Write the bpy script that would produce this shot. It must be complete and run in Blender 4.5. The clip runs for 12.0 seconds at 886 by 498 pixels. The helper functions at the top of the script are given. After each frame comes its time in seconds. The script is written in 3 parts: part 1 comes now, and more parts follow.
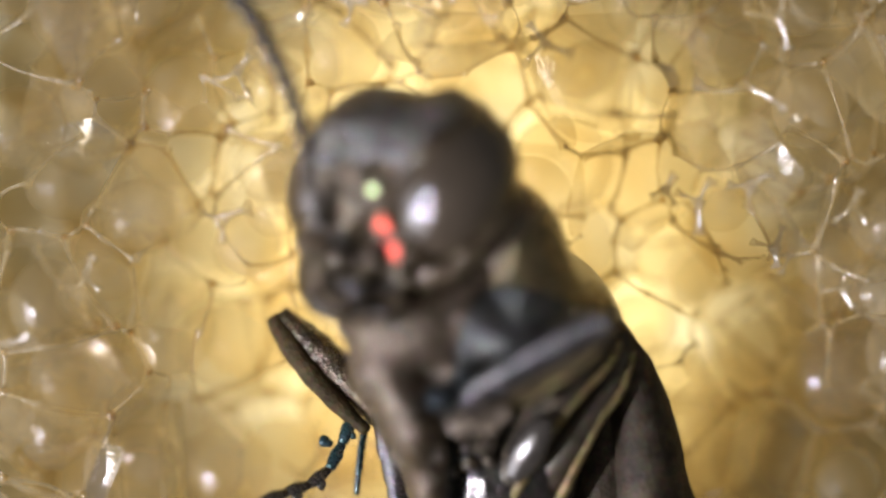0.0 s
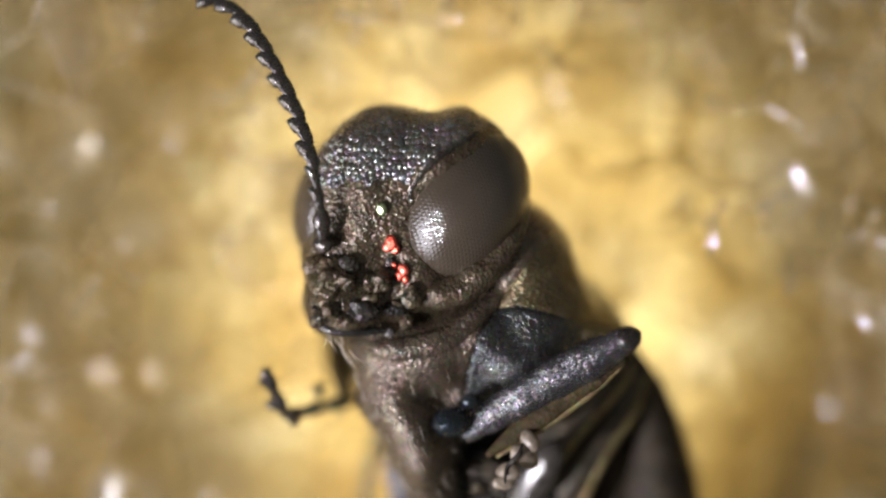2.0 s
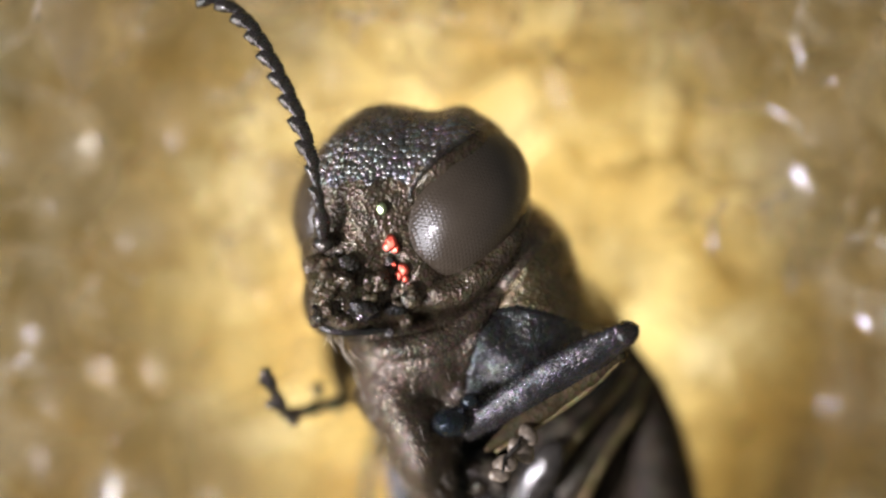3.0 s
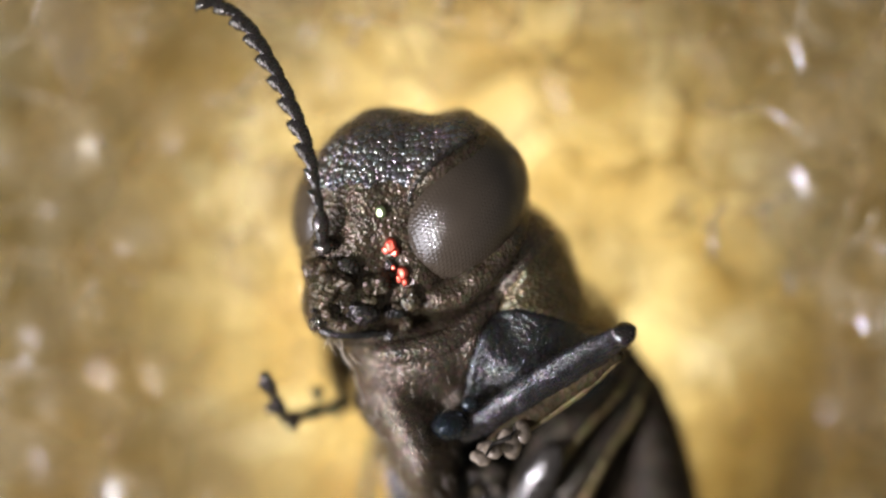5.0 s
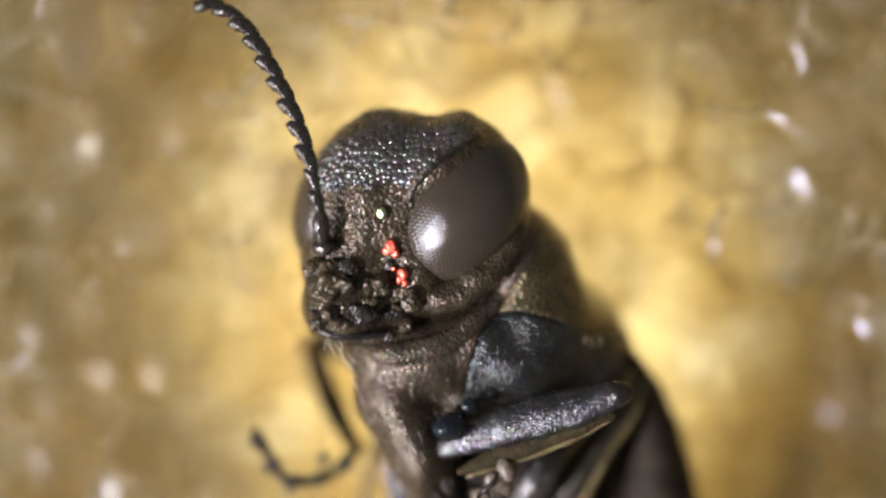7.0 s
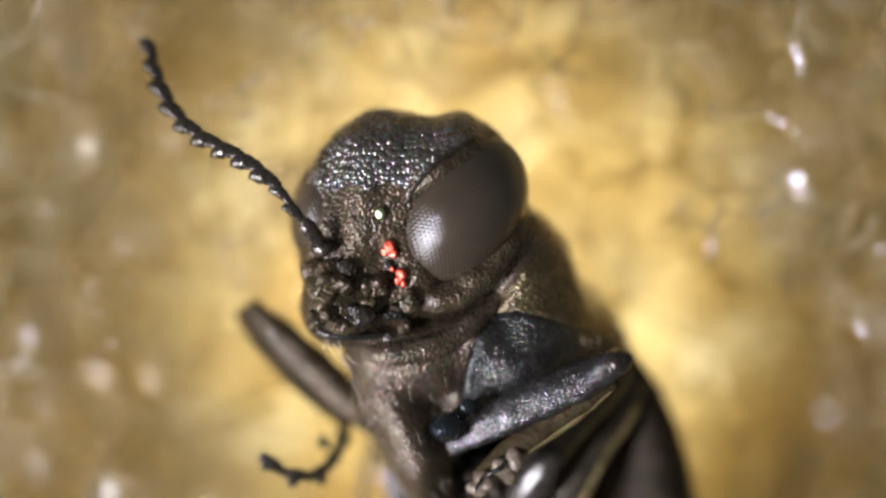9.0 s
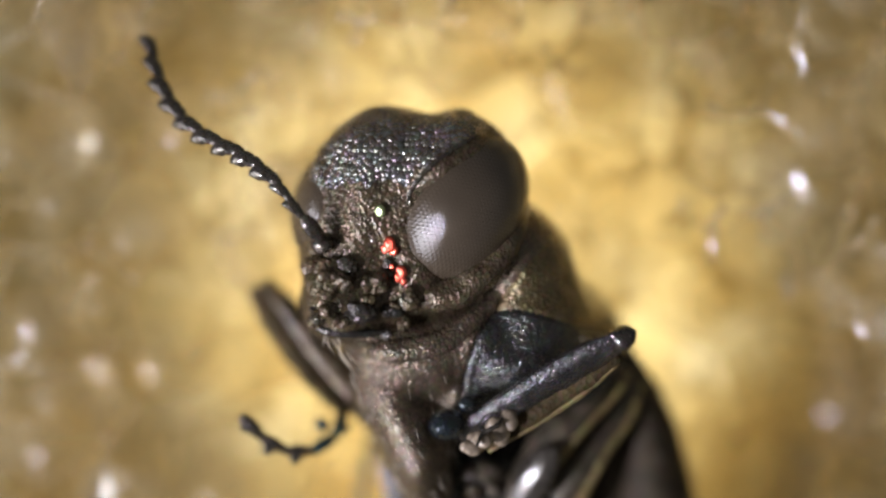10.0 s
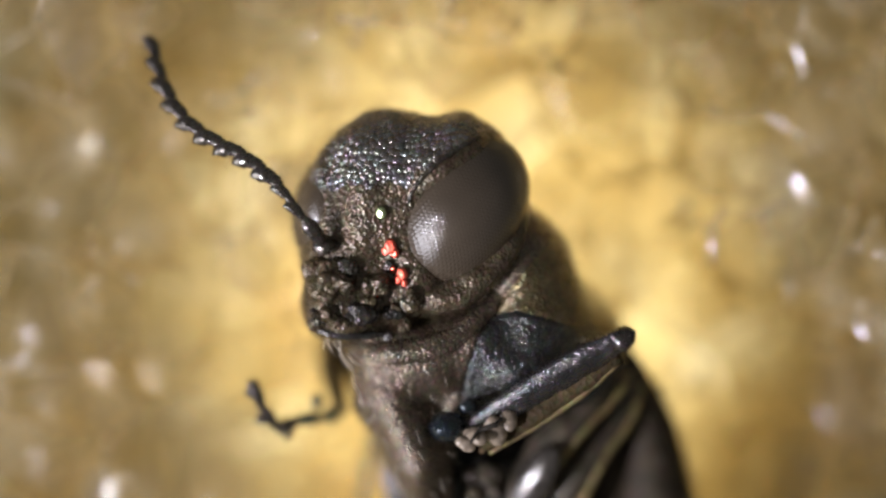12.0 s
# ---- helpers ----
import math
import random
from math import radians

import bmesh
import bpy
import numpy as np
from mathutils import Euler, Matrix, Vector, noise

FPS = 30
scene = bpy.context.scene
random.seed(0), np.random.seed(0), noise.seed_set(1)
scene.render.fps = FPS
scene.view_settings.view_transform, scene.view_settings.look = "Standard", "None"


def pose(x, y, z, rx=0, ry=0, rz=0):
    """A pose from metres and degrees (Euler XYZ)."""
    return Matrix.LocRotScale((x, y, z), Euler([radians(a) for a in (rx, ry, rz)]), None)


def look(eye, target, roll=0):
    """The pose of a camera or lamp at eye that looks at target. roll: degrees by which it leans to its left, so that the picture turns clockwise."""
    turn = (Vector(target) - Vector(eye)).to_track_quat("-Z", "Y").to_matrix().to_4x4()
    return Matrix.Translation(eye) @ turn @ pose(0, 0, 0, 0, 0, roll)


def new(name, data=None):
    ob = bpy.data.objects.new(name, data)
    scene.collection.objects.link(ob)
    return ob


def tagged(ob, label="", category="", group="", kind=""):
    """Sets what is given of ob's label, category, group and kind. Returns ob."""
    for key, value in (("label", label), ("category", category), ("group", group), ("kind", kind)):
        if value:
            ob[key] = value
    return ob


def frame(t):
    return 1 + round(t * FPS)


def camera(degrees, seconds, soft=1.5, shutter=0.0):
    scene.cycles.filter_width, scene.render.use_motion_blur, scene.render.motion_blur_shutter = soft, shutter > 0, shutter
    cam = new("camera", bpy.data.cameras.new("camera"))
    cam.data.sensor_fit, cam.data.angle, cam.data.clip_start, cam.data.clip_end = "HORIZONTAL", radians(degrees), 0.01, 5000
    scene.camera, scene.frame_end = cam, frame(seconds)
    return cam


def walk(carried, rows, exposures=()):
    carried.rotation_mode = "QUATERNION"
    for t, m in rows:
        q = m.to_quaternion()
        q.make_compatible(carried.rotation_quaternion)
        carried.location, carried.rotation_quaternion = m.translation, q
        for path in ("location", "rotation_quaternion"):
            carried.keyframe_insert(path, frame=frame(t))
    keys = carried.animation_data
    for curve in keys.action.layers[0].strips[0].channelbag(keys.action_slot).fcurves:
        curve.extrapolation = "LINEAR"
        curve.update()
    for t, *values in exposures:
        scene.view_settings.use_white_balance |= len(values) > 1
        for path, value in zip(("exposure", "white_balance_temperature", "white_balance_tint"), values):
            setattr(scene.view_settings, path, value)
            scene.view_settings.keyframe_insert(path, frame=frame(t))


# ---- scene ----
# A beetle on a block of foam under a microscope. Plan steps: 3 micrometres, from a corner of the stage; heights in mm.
MM = 0.001


def spot(a, b, z=0.0):
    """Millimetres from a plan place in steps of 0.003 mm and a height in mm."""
    return np.array(((a - 784) * 0.003, (441 - b) * 0.003, z))


# ---- camera ----
cam = camera(4.4901, 12.0, soft=2.5)
cam.data.dof.use_dof = True
cam.data.dof.aperture_fstop = 66
focus_mark = new("focus_mark")
cam.data.dof.focus_object = focus_mark
PATH = [
    (0.0, 0.0482, -0.1149, 62.10, -0.09), (0.5, 0.0336, -0.0732, 62.05, -0.01), (1.0, 0.0188, -0.0400, 61.57, 0.05),
    (1.5, 0.0035, -0.0051, 61.14, 0.02), (2.0, 0.0001, 0.0005, 61.02, -0.01), (2.5, 0, 0, 61.00, 0.00),
    (3.0, -0.0005, -0.0022, 60.95, 0.03), (5.0, 0.0026, 0.0140, 60.95, -0.01), (5.5, 0.0004, 0.0128, 60.97, 0.03),
    (6.0, -0.0003, 0.0143, 60.94, 0.08), (6.5, 0.0021, 0.0243, 60.92, 0.29), (7.0, 0.0009, 0.0220, 60.91, 0.31),
    (9.0, 0.0095, 0.0252, 60.95, 0.32), (9.5, -0.0004, -0.0001, 60.94, 0.47), (10.0, 0.0085, 0.0133, 60.93, 0.69),
    (10.5, 0.0080, 0.0112, 60.97, 0.69), (11.0, 0.0116, 0.0310, 61.00, 0.67), (11.5, 0.0040, 0.0223, 60.99, 0.69),
    (12.0, 0.0044, 0.0237, 61.00, 0.67),
]
walk(cam, [(t, pose(x * MM, y * MM, z * MM, 0, 0, r)) for t, x, y, z, r in PATH],
     exposures=((0, -0.1), (2.5, -0.12), (5, -0.15), (7, -0.17), (9.5, -0.22), (12, -0.2)))

# ---- light ----
world = bpy.data.worlds.new("world")
scene.world = world
world.use_nodes = True
world.node_tree.nodes["Background"].inputs[0].default_value = (1.0, 0.95, 0.90, 1)
world.node_tree.nodes["Background"].inputs[1].default_value = 0.14


def lamp(name, eye, target, power, size, size_y, colour):
    data = bpy.data.lights.new(name, "AREA")
    data.shape, data.size, data.size_y = "ELLIPSE", size * MM, size_y * MM
    data.energy, data.color = power, colour
    ob = new(name, data)
    ob.matrix_world = look([c * MM for c in eye], [c * MM for c in target])
    return ob


# a diffused lamp at the side, a narrow beam from above, and the stage lamp whose beam comes up through the foam
lamp("side_lamp", (-46, -23, 17), (0, 0, 0.5), 0.025, 52, 28, (0.92, 0.90, 1.0))


def beam(name, eye, target, power, cone, radius, colour, blend=1.0):
    data = bpy.data.lights.new(name, "SPOT")
    data.energy, data.color, data.spot_size, data.spot_blend, data.shadow_soft_size = power, colour, radians(cone), blend, radius * MM
    ob = new(name, data)
    ob.matrix_world = look([c * MM for c in eye], [c * MM for c in target])


beam("top_lamp", (-41, -22, 36), (0.12, -0.40, 0.5), 0.37, 4.2, 2.2, (0.93, 0.90, 1.0))
beam("stage_lamp", (0.2, 0.1, -55), (0.20, -0.20, 0), 0.385, 4.0, 0.4, (0.92, 0.885, 0.80), 0.75)


# ---- materials ----
def material(name):
    m = bpy.data.materials.new(name)
    m.use_nodes = True
    return m, m.node_tree.nodes, m.node_tree.links, m.node_tree.nodes["Principled BSDF"]


def ramp(nodes, links, source, stops):
    r = nodes.new("ShaderNodeValToRGB")
    while len(r.color_ramp.elements) < len(stops):
        r.color_ramp.elements.new(0.5)
    for e, (at, colour) in zip(r.color_ramp.elements, stops):
        e.position, e.color = at, (*colour, 1)
    links.new(source, r.inputs[0])
    return r.outputs[0]


def shell(name, stops, pit=30000.0, depth=6.0, rough=0.34, metal=0.55, coat=0.8, grain=False, tinge=0.2, shine=0.5):
    """Beetle cuticle: mottled, metallic, with fine pits or, with grain, close-set small domes."""
    m, n, l, b = material(name)
    tex = n.new("ShaderNodeTexCoord")
    mottle = n.new("ShaderNodeTexNoise")
    mottle.inputs["Scale"].default_value, mottle.inputs["Detail"].default_value = 9000, 6
    l.new(tex.outputs["Object"], mottle.inputs["Vector"])
    warp = n.new("ShaderNodeMixRGB")
    warp.blend_type = "ADD"
    warp.inputs[0].default_value = 0.00002
    l.new(tex.outputs["Object"], warp.inputs[1])
    l.new(mottle.outputs["Color"], warp.inputs[2])
    cells = n.new("ShaderNodeTexVoronoi")
    cells.inputs["Scale"].default_value = pit
    l.new(warp.outputs[0], cells.inputs["Vector"])
    fine = n.new("ShaderNodeTexNoise")
    fine.inputs["Scale"].default_value, fine.inputs["Detail"].default_value = pit * 2.2, 4
    l.new(tex.outputs["Object"], fine.inputs["Vector"])
    base = ramp(n, l, mottle.outputs["Fac"], stops)
    tint = n.new("ShaderNodeMixRGB")
    tint.blend_type = "OVERLAY"
    tint.inputs[0].default_value = 0.16
    l.new(base, tint.inputs[1])
    l.new(cells.outputs["Color"], tint.inputs[2])
    l.new(tint.outputs[0], b.inputs["Base Color"])
    b.inputs["Metallic"].default_value, b.inputs["Specular IOR Level"].default_value = metal, shine
    r = ramp(n, l, fine.outputs["Fac"], [(0.3, (rough - 0.1,) * 3), (0.7, (rough + 0.1,) * 3)])
    l.new(r, b.inputs["Roughness"])
    add = n.new("ShaderNodeMath")
    add.operation = "MULTIPLY_ADD"
    l.new(fine.outputs["Fac"], add.inputs[0])
    add.inputs[1].default_value = 0.35
    l.new(cells.outputs["Distance"], add.inputs[2])
    high = add.outputs[0]
    if grain:
        cells.inputs["Randomness"].default_value = 0.75
        tint.inputs[0].default_value = tinge
        dome = n.new("ShaderNodeMath")
        dome.operation = "MULTIPLY"
        l.new(cells.outputs["Distance"], dome.inputs[0])
        l.new(cells.outputs["Distance"], dome.inputs[1])
        add.inputs[1].default_value = 0.06
        l.new(dome.outputs[0], add.inputs[2])
    bump = n.new("ShaderNodeBump")
    bump.invert = grain
    bump.inputs["Strength"].default_value, bump.inputs["Distance"].default_value = 1.0 if grain else 0.8, depth * 1e-6
    l.new(high, bump.inputs["Height"])
    l.new(bump.outputs[0], b.inputs["Normal"])
    l.new(bump.outputs[0], b.inputs["Coat Normal"])
    b.inputs["Coat Weight"].default_value, b.inputs["Coat Roughness"].default_value = coat, 0.16 if grain else 0.08
    return m


BRONZE = shell("bronze_cuticle", [(0.25, (0.036, 0.025, 0.014)), (0.5, (0.092, 0.068, 0.039)), (0.75, (0.16, 0.122, 0.074))], 50000, 8, 0.28, 0.5, 0.6)
THROAT = shell("throat_cuticle", [(0.25, (0.060, 0.043, 0.027)), (0.5, (0.138, 0.104, 0.070)), (0.8, (0.235, 0.19, 0.14))], 52000, 8, 0.24, 0.65, 0.7, True, 0.18)
CROWN = shell("crown_cuticle", [(0.25, (0.085, 0.075, 0.065)), (0.5, (0.22, 0.207, 0.20)), (0.8, (0.41, 0.40, 0.42))], 32000, 20, 0.24, 0.8, 0.8, True, 0.14)
COPPER = shell("copper_cuticle", [(0.2, (0.072, 0.054, 0.022)), (0.6, (0.17, 0.13, 0.062)), (0.85, (0.26, 0.208, 0.105))], 50000, 9, 0.28, 0.6, 0.6)
BLUE = shell("blue_cuticle", [(0.25, (0.028, 0.026, 0.023)), (0.55, (0.060, 0.062, 0.059)), (0.8, (0.125, 0.14, 0.14))], 50000, 8.5, 0.22, 0.7, 0.7, True, 0.26)
LEG = shell("leg_cuticle", [(0.2, (0.034, 0.032, 0.033)), (0.6, (0.125, 0.120, 0.126)), (0.85, (0.34, 0.33, 0.355))], 60000, 5.5, 0.24, 0.85, 0.9, True, 0.2)
BLACK = shell("black_cuticle", [(0.3, (0.024, 0.021, 0.018)), (0.7, (0.070, 0.062, 0.055))], 30000, 1.5, 0.22, 0.6)
DULL = shell("dull_cuticle", [(0.3, (0.045, 0.035, 0.024)), (0.7, (0.115, 0.092, 0.065))], 42000, 4, 0.45, 0.3, 0.1)
WING = shell("wing_cuticle", [(0.3, (0.026, 0.019, 0.012)), (0.7, (0.085, 0.065, 0.043))], 34000, 6, 0.6, 0.2, 0.0, shine=0.25)
RIDGE = shell("ridge_cuticle", [(0.3, (0.15, 0.112, 0.045)), (0.7, (0.31, 0.24, 0.105))], 30000, 4, 0.4, 0.3, 0.2)
HORN = shell("horn_cuticle", [(0.3, (0.040, 0.034, 0.027)), (0.7, (0.12, 0.106, 0.086))], 36000, 4, 0.26, 0.6)
SHIN = shell("shin_cuticle", [(0.3, (0.034, 0.024, 0.011)), (0.7, (0.085, 0.062, 0.030))], 40000, 6, 0.6, 0.0, 0.0, shine=0.1)
JOINT = shell("joint_cuticle", [(0.3, (0.006, 0.009, 0.013)), (0.7, (0.020, 0.029, 0.038))], 30000, 2.5, 0.22, 0.5)
TEAL = shell("teal_cuticle", [(0.3, (0.01, 0.03, 0.032)), (0.7, (0.03, 0.08, 0.085))], 36000, 4, 0.28, 0.5)


def plain(name, colour, rough=0.4, metal=0.0, coat=0.0):
    m, n, l, b = material(name)
    tex = n.new("ShaderNodeTexCoord")
    noisy = n.new("ShaderNodeTexNoise")
    noisy.inputs["Scale"].default_value, noisy.inputs["Detail"].default_value = 24000, 5
    l.new(tex.outputs["Object"], noisy.inputs["Vector"])
    base = ramp(n, l, noisy.outputs["Fac"], [(0.3, [c * 0.6 for c in colour]), (0.7, [min(1, c * 1.25) for c in colour])])
    l.new(base, b.inputs["Base Color"])
    bump = n.new("ShaderNodeBump")
    bump.inputs["Strength"].default_value, bump.inputs["Distance"].default_value = 0.5, 3e-6
    l.new(noisy.outputs["Fac"], bump.inputs["Height"])
    l.new(bump.outputs[0], b.inputs["Normal"])
    b.inputs["Roughness"].default_value, b.inputs["Metallic"].default_value = rough, metal
    b.inputs["Coat Weight"].default_value = coat
    return m


GLOSS = plain("gloss_black", (0.062, 0.054, 0.046), 0.24, 0.3, 0.7)
PAD = plain("pale_pad", (0.27, 0.215, 0.16), 0.22, 0.0, 0.6)
RED = plain("red_copper", (0.95, 0.13, 0.08), 0.3, 1.0, 1.0)
GREEN = plain("green_metal", (0.55, 0.65, 0.35), 0.22, 1.0)
HAIR = plain("hair", (0.55, 0.49, 0.40), 0.4)


def eye_material():
    """Grey-brown compound eye with a honeycomb of lenses."""
    m, n, l, b = material("compound_eye")
    tex = n.new("ShaderNodeTexCoord")
    total = None
    for k in range(3):
        dot = n.new("ShaderNodeVectorMath")
        dot.operation = "DOT_PRODUCT"
        a = math.radians(20 + 60 * k)
        dot.inputs[1].default_value = (math.cos(a) * 320000, math.sin(a) * 320000, math.cos(a) * -90000)
        l.new(tex.outputs["Object"], dot.inputs[0])
        wave = n.new("ShaderNodeMath")
        wave.operation = "COSINE"
        l.new(dot.outputs["Value"], wave.inputs[0])
        if total is None:
            total = wave.outputs[0]
        else:
            add = n.new("ShaderNodeMath")
            l.new(total, add.inputs[0])
            l.new(wave.outputs[0], add.inputs[1])
            total = add.outputs[0]
    cloud = n.new("ShaderNodeTexNoise")
    cloud.inputs["Scale"].default_value = 2600
    l.new(tex.outputs["Object"], cloud.inputs["Vector"])
    base = ramp(n, l, cloud.outputs["Fac"], [(0.3, (0.046, 0.033, 0.020)), (0.7, (0.088, 0.067, 0.046))])
    l.new(base, b.inputs["Base Color"])
    bump = n.new("ShaderNodeBump")
    bump.inputs["Strength"].default_value, bump.inputs["Distance"].default_value = 1.0, 0.42e-6
    l.new(total, bump.inputs["Height"])
    l.new(bump.outputs[0], b.inputs["Normal"])
    b.inputs["Roughness"].default_value = 0.09
    b.inputs["Specular IOR Level"].default_value = 1.0
    b.inputs["Coat Weight"].default_value = 0.3
    b.inputs["Coat Roughness"].default_value = 0.5
    return m


EYE = eye_material()


def foam_material(name, clear, stops, rough, edge_gloss, through_share=0.45, gloss_share=0.025, uneven=0.0):
    """Light-passing foam plastic; clear: how far it is see-through."""
    m, n, l, b = material(name)
    tex = n.new("ShaderNodeTexCoord")
    big = n.new("ShaderNodeTexNoise")
    big.inputs["Scale"].default_value, big.inputs["Detail"].default_value = 1700, 5
    l.new(tex.outputs["Object"], big.inputs["Vector"])
    fine = n.new("ShaderNodeTexNoise")
    fine.inputs["Scale"].default_value, fine.inputs["Detail"].default_value = 16000, 4
    l.new(tex.outputs["Object"], fine.inputs["Vector"])
    base = ramp(n, l, big.outputs["Fac"], stops)
    bump = n.new("ShaderNodeBump")
    bump.inputs["Strength"].default_value, bump.inputs["Distance"].default_value = 0.7, 1.4e-5
    l.new(fine.outputs["Fac"], bump.inputs["Height"])
    matt = n.new("ShaderNodeBsdfDiffuse")
    l.new(base, matt.inputs[0])
    passing = n.new("ShaderNodeBsdfTranslucent")
    l.new(base, passing.inputs[0])
    gloss = n.new("ShaderNodeBsdfGlossy")
    gloss.inputs["Roughness"].default_value = rough
    l.new(bump.outputs[0], gloss.inputs["Normal"])
    see = n.new("ShaderNodeBsdfTransparent")
    see.inputs[0].default_value = (1.0, 0.96, 0.86, 1)
    facing = n.new("ShaderNodeLayerWeight")
    facing.inputs["Blend"].default_value = 0.5
    steep = n.new("ShaderNodeMath")
    steep.operation = "POWER"
    l.new(facing.outputs["Facing"], steep.inputs[0])
    steep.inputs[1].default_value = 3.0
    rim = n.new("ShaderNodeMath")
    rim.operation = "MULTIPLY_ADD"
    l.new(steep.outputs[0], rim.inputs[0])
    rim.inputs[1].default_value, rim.inputs[2].default_value = edge_gloss, gloss_share
    if uneven:
        island = n.new("ShaderNodeNewGeometry")
        rare = n.new("ShaderNodeMath")
        rare.operation = "POWER"
        l.new(island.outputs["Random Per Island"], rare.inputs[0])
        rare.inputs[1].default_value = 4.0
        lift = n.new("ShaderNodeMath")
        lift.operation = "MULTIPLY_ADD"
        l.new(rare.outputs[0], lift.inputs[0])
        lift.inputs[1].default_value, lift.inputs[2].default_value = uneven, gloss_share
        l.new(lift.outputs[0], rim.inputs[2])
    last = matt.outputs[0]
    for shader, share in ((passing, through_share), (see, clear), (gloss, None)):
        mix = n.new("ShaderNodeMixShader")
        if share is None:
            l.new(rim.outputs[0], mix.inputs[0])
        else:
            mix.inputs[0].default_value = share
        l.new(last, mix.inputs[1])
        l.new(shader.outputs[0], mix.inputs[2])
        last = mix.outputs[0]
    l.new(last, n["Material Output"].inputs["Surface"])
    return m


# amber-to-cream noise and pale bubbles above it paint lit cells and darker gaps
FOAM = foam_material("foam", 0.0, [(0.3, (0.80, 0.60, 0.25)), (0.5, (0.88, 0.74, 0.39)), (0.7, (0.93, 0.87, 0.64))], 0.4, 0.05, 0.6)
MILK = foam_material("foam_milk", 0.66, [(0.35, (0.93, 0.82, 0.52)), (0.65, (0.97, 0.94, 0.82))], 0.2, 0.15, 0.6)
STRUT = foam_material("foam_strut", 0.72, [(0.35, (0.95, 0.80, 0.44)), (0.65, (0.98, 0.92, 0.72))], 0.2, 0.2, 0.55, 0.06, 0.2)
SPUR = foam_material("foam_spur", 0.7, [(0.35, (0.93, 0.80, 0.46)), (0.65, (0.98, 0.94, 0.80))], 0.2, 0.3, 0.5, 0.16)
# amber puts the light scattered in thick junctions into their colour
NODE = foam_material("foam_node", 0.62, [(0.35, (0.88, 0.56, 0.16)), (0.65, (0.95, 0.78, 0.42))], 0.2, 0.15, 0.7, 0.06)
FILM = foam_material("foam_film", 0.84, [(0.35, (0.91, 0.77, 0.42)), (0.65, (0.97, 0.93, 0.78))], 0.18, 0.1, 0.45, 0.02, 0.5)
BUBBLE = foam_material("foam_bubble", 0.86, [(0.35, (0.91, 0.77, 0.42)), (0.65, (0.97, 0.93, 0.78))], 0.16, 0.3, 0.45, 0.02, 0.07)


# ---- mesh tools ----
def part(name, verts, faces, mat, parent=None, label="", smooth=True):
    """Links a mesh (in mm) as one object under a thing or a part."""
    me = bpy.data.meshes.new(name)
    me.from_pydata((np.asarray(verts) * MM).tolist(), [], [list(f) for f in faces])
    me.update()
    if smooth:
        me.polygons.foreach_set("use_smooth", [True] * len(me.polygons))
    me.materials.append(mat)
    ob = new(name, me)
    if parent:
        ob.parent = parent
    if label:
        tagged(ob, label)
    return ob


def cube_sphere(n):
    """Unit directions and quads, evenly spread."""
    a = np.tan(np.linspace(-1, 1, n + 1) * math.pi / 4)
    u, v = np.meshgrid(a, a, indexing="ij")
    one = np.ones_like(u)
    pts, quads, k = [], [], 0
    idx = np.arange((n + 1) ** 2).reshape(n + 1, n + 1)
    for p in ((one, u, v), (-one, v, u), (v, one, u), (u, -one, v), (u, v, one), (v, u, -one)):
        pts.append(np.stack(p, -1).reshape(-1, 3))
        quads.append(np.stack((idx[:-1, :-1], idx[1:, :-1], idx[1:, 1:], idx[:-1, 1:]), -1).reshape(-1, 4) + k)
        k += (n + 1) ** 2
    pts, quads = np.concatenate(pts), np.concatenate(quads)
    key = np.round(pts, 6) + 0.0
    _, first, inverse = np.unique(key, axis=0, return_index=True, return_inverse=True)
    pts = pts[first]
    return pts / np.linalg.norm(pts, axis=1)[:, None], inverse.reshape(-1)[quads]


def turn(rx=0, ry=0, rz=0):
    return np.array(Euler([radians(a) for a in (rx, ry, rz)]).to_matrix())


def rough_noise(points, scale, seed=0.0):
    return np.array([noise.noise((x * scale + seed, y * scale, z * scale)) for x, y, z in points])


def blob(centre, ells, n, k=40.0, bumps=(), carve=None, even=0):
    """A closed body round centre: the smooth union of ellipsoids (centre, radii, turn), with noise of (scale, height)."""
    d, quads = cube_sphere(n)
    total = np.zeros(len(d))
    for c, r, m in ells:
        o = (m.T @ (np.asarray(centre) - c)) / r
        w = (d @ m) / r
        a, b, cc = (w * w).sum(1), w @ o, o @ o - 1
        disc = b * b - a * cc
        t = np.where(disc > 0, (-b + np.sqrt(np.maximum(disc, 0))) / a, 0.0)
        total += np.exp(k * np.maximum(t, 0.0))
    t = np.log(total) / k
    if even:
        ends = np.concatenate([quads[:, (i, (i + 1) % 4)] for i in range(4)])
        share = np.maximum(np.bincount(ends[:, 0], minlength=len(t)), 1)
        for _ in range(even):
            t = 0.5 * t + 0.5 * np.bincount(ends[:, 0], weights=t[ends[:, 1]], minlength=len(t)) / share
    p = centre + d * t[:, None]
    for i, (scale, high) in enumerate(bumps):
        t = t + rough_noise(p, scale, 7.3 * i) * high
    p = centre + d * t[:, None]
    if carve:
        p = p + d * carve(p)[:, None]
    return p, quads


def top_of(verts, a, b, near=0.03):
    """Height of a body over a plan place."""
    x, y, _ = spot(a, b)
    gap = np.hypot(verts[:, 0] - x, verts[:, 1] - y)
    return verts[gap < max(near, gap.min() + 1e-6)][:, 2].max()


def ell(a, b, z, rx, ry, rz, m=None):
    return spot(a, b, z), np.array((rx, ry, rz)), turn() if m is None else m


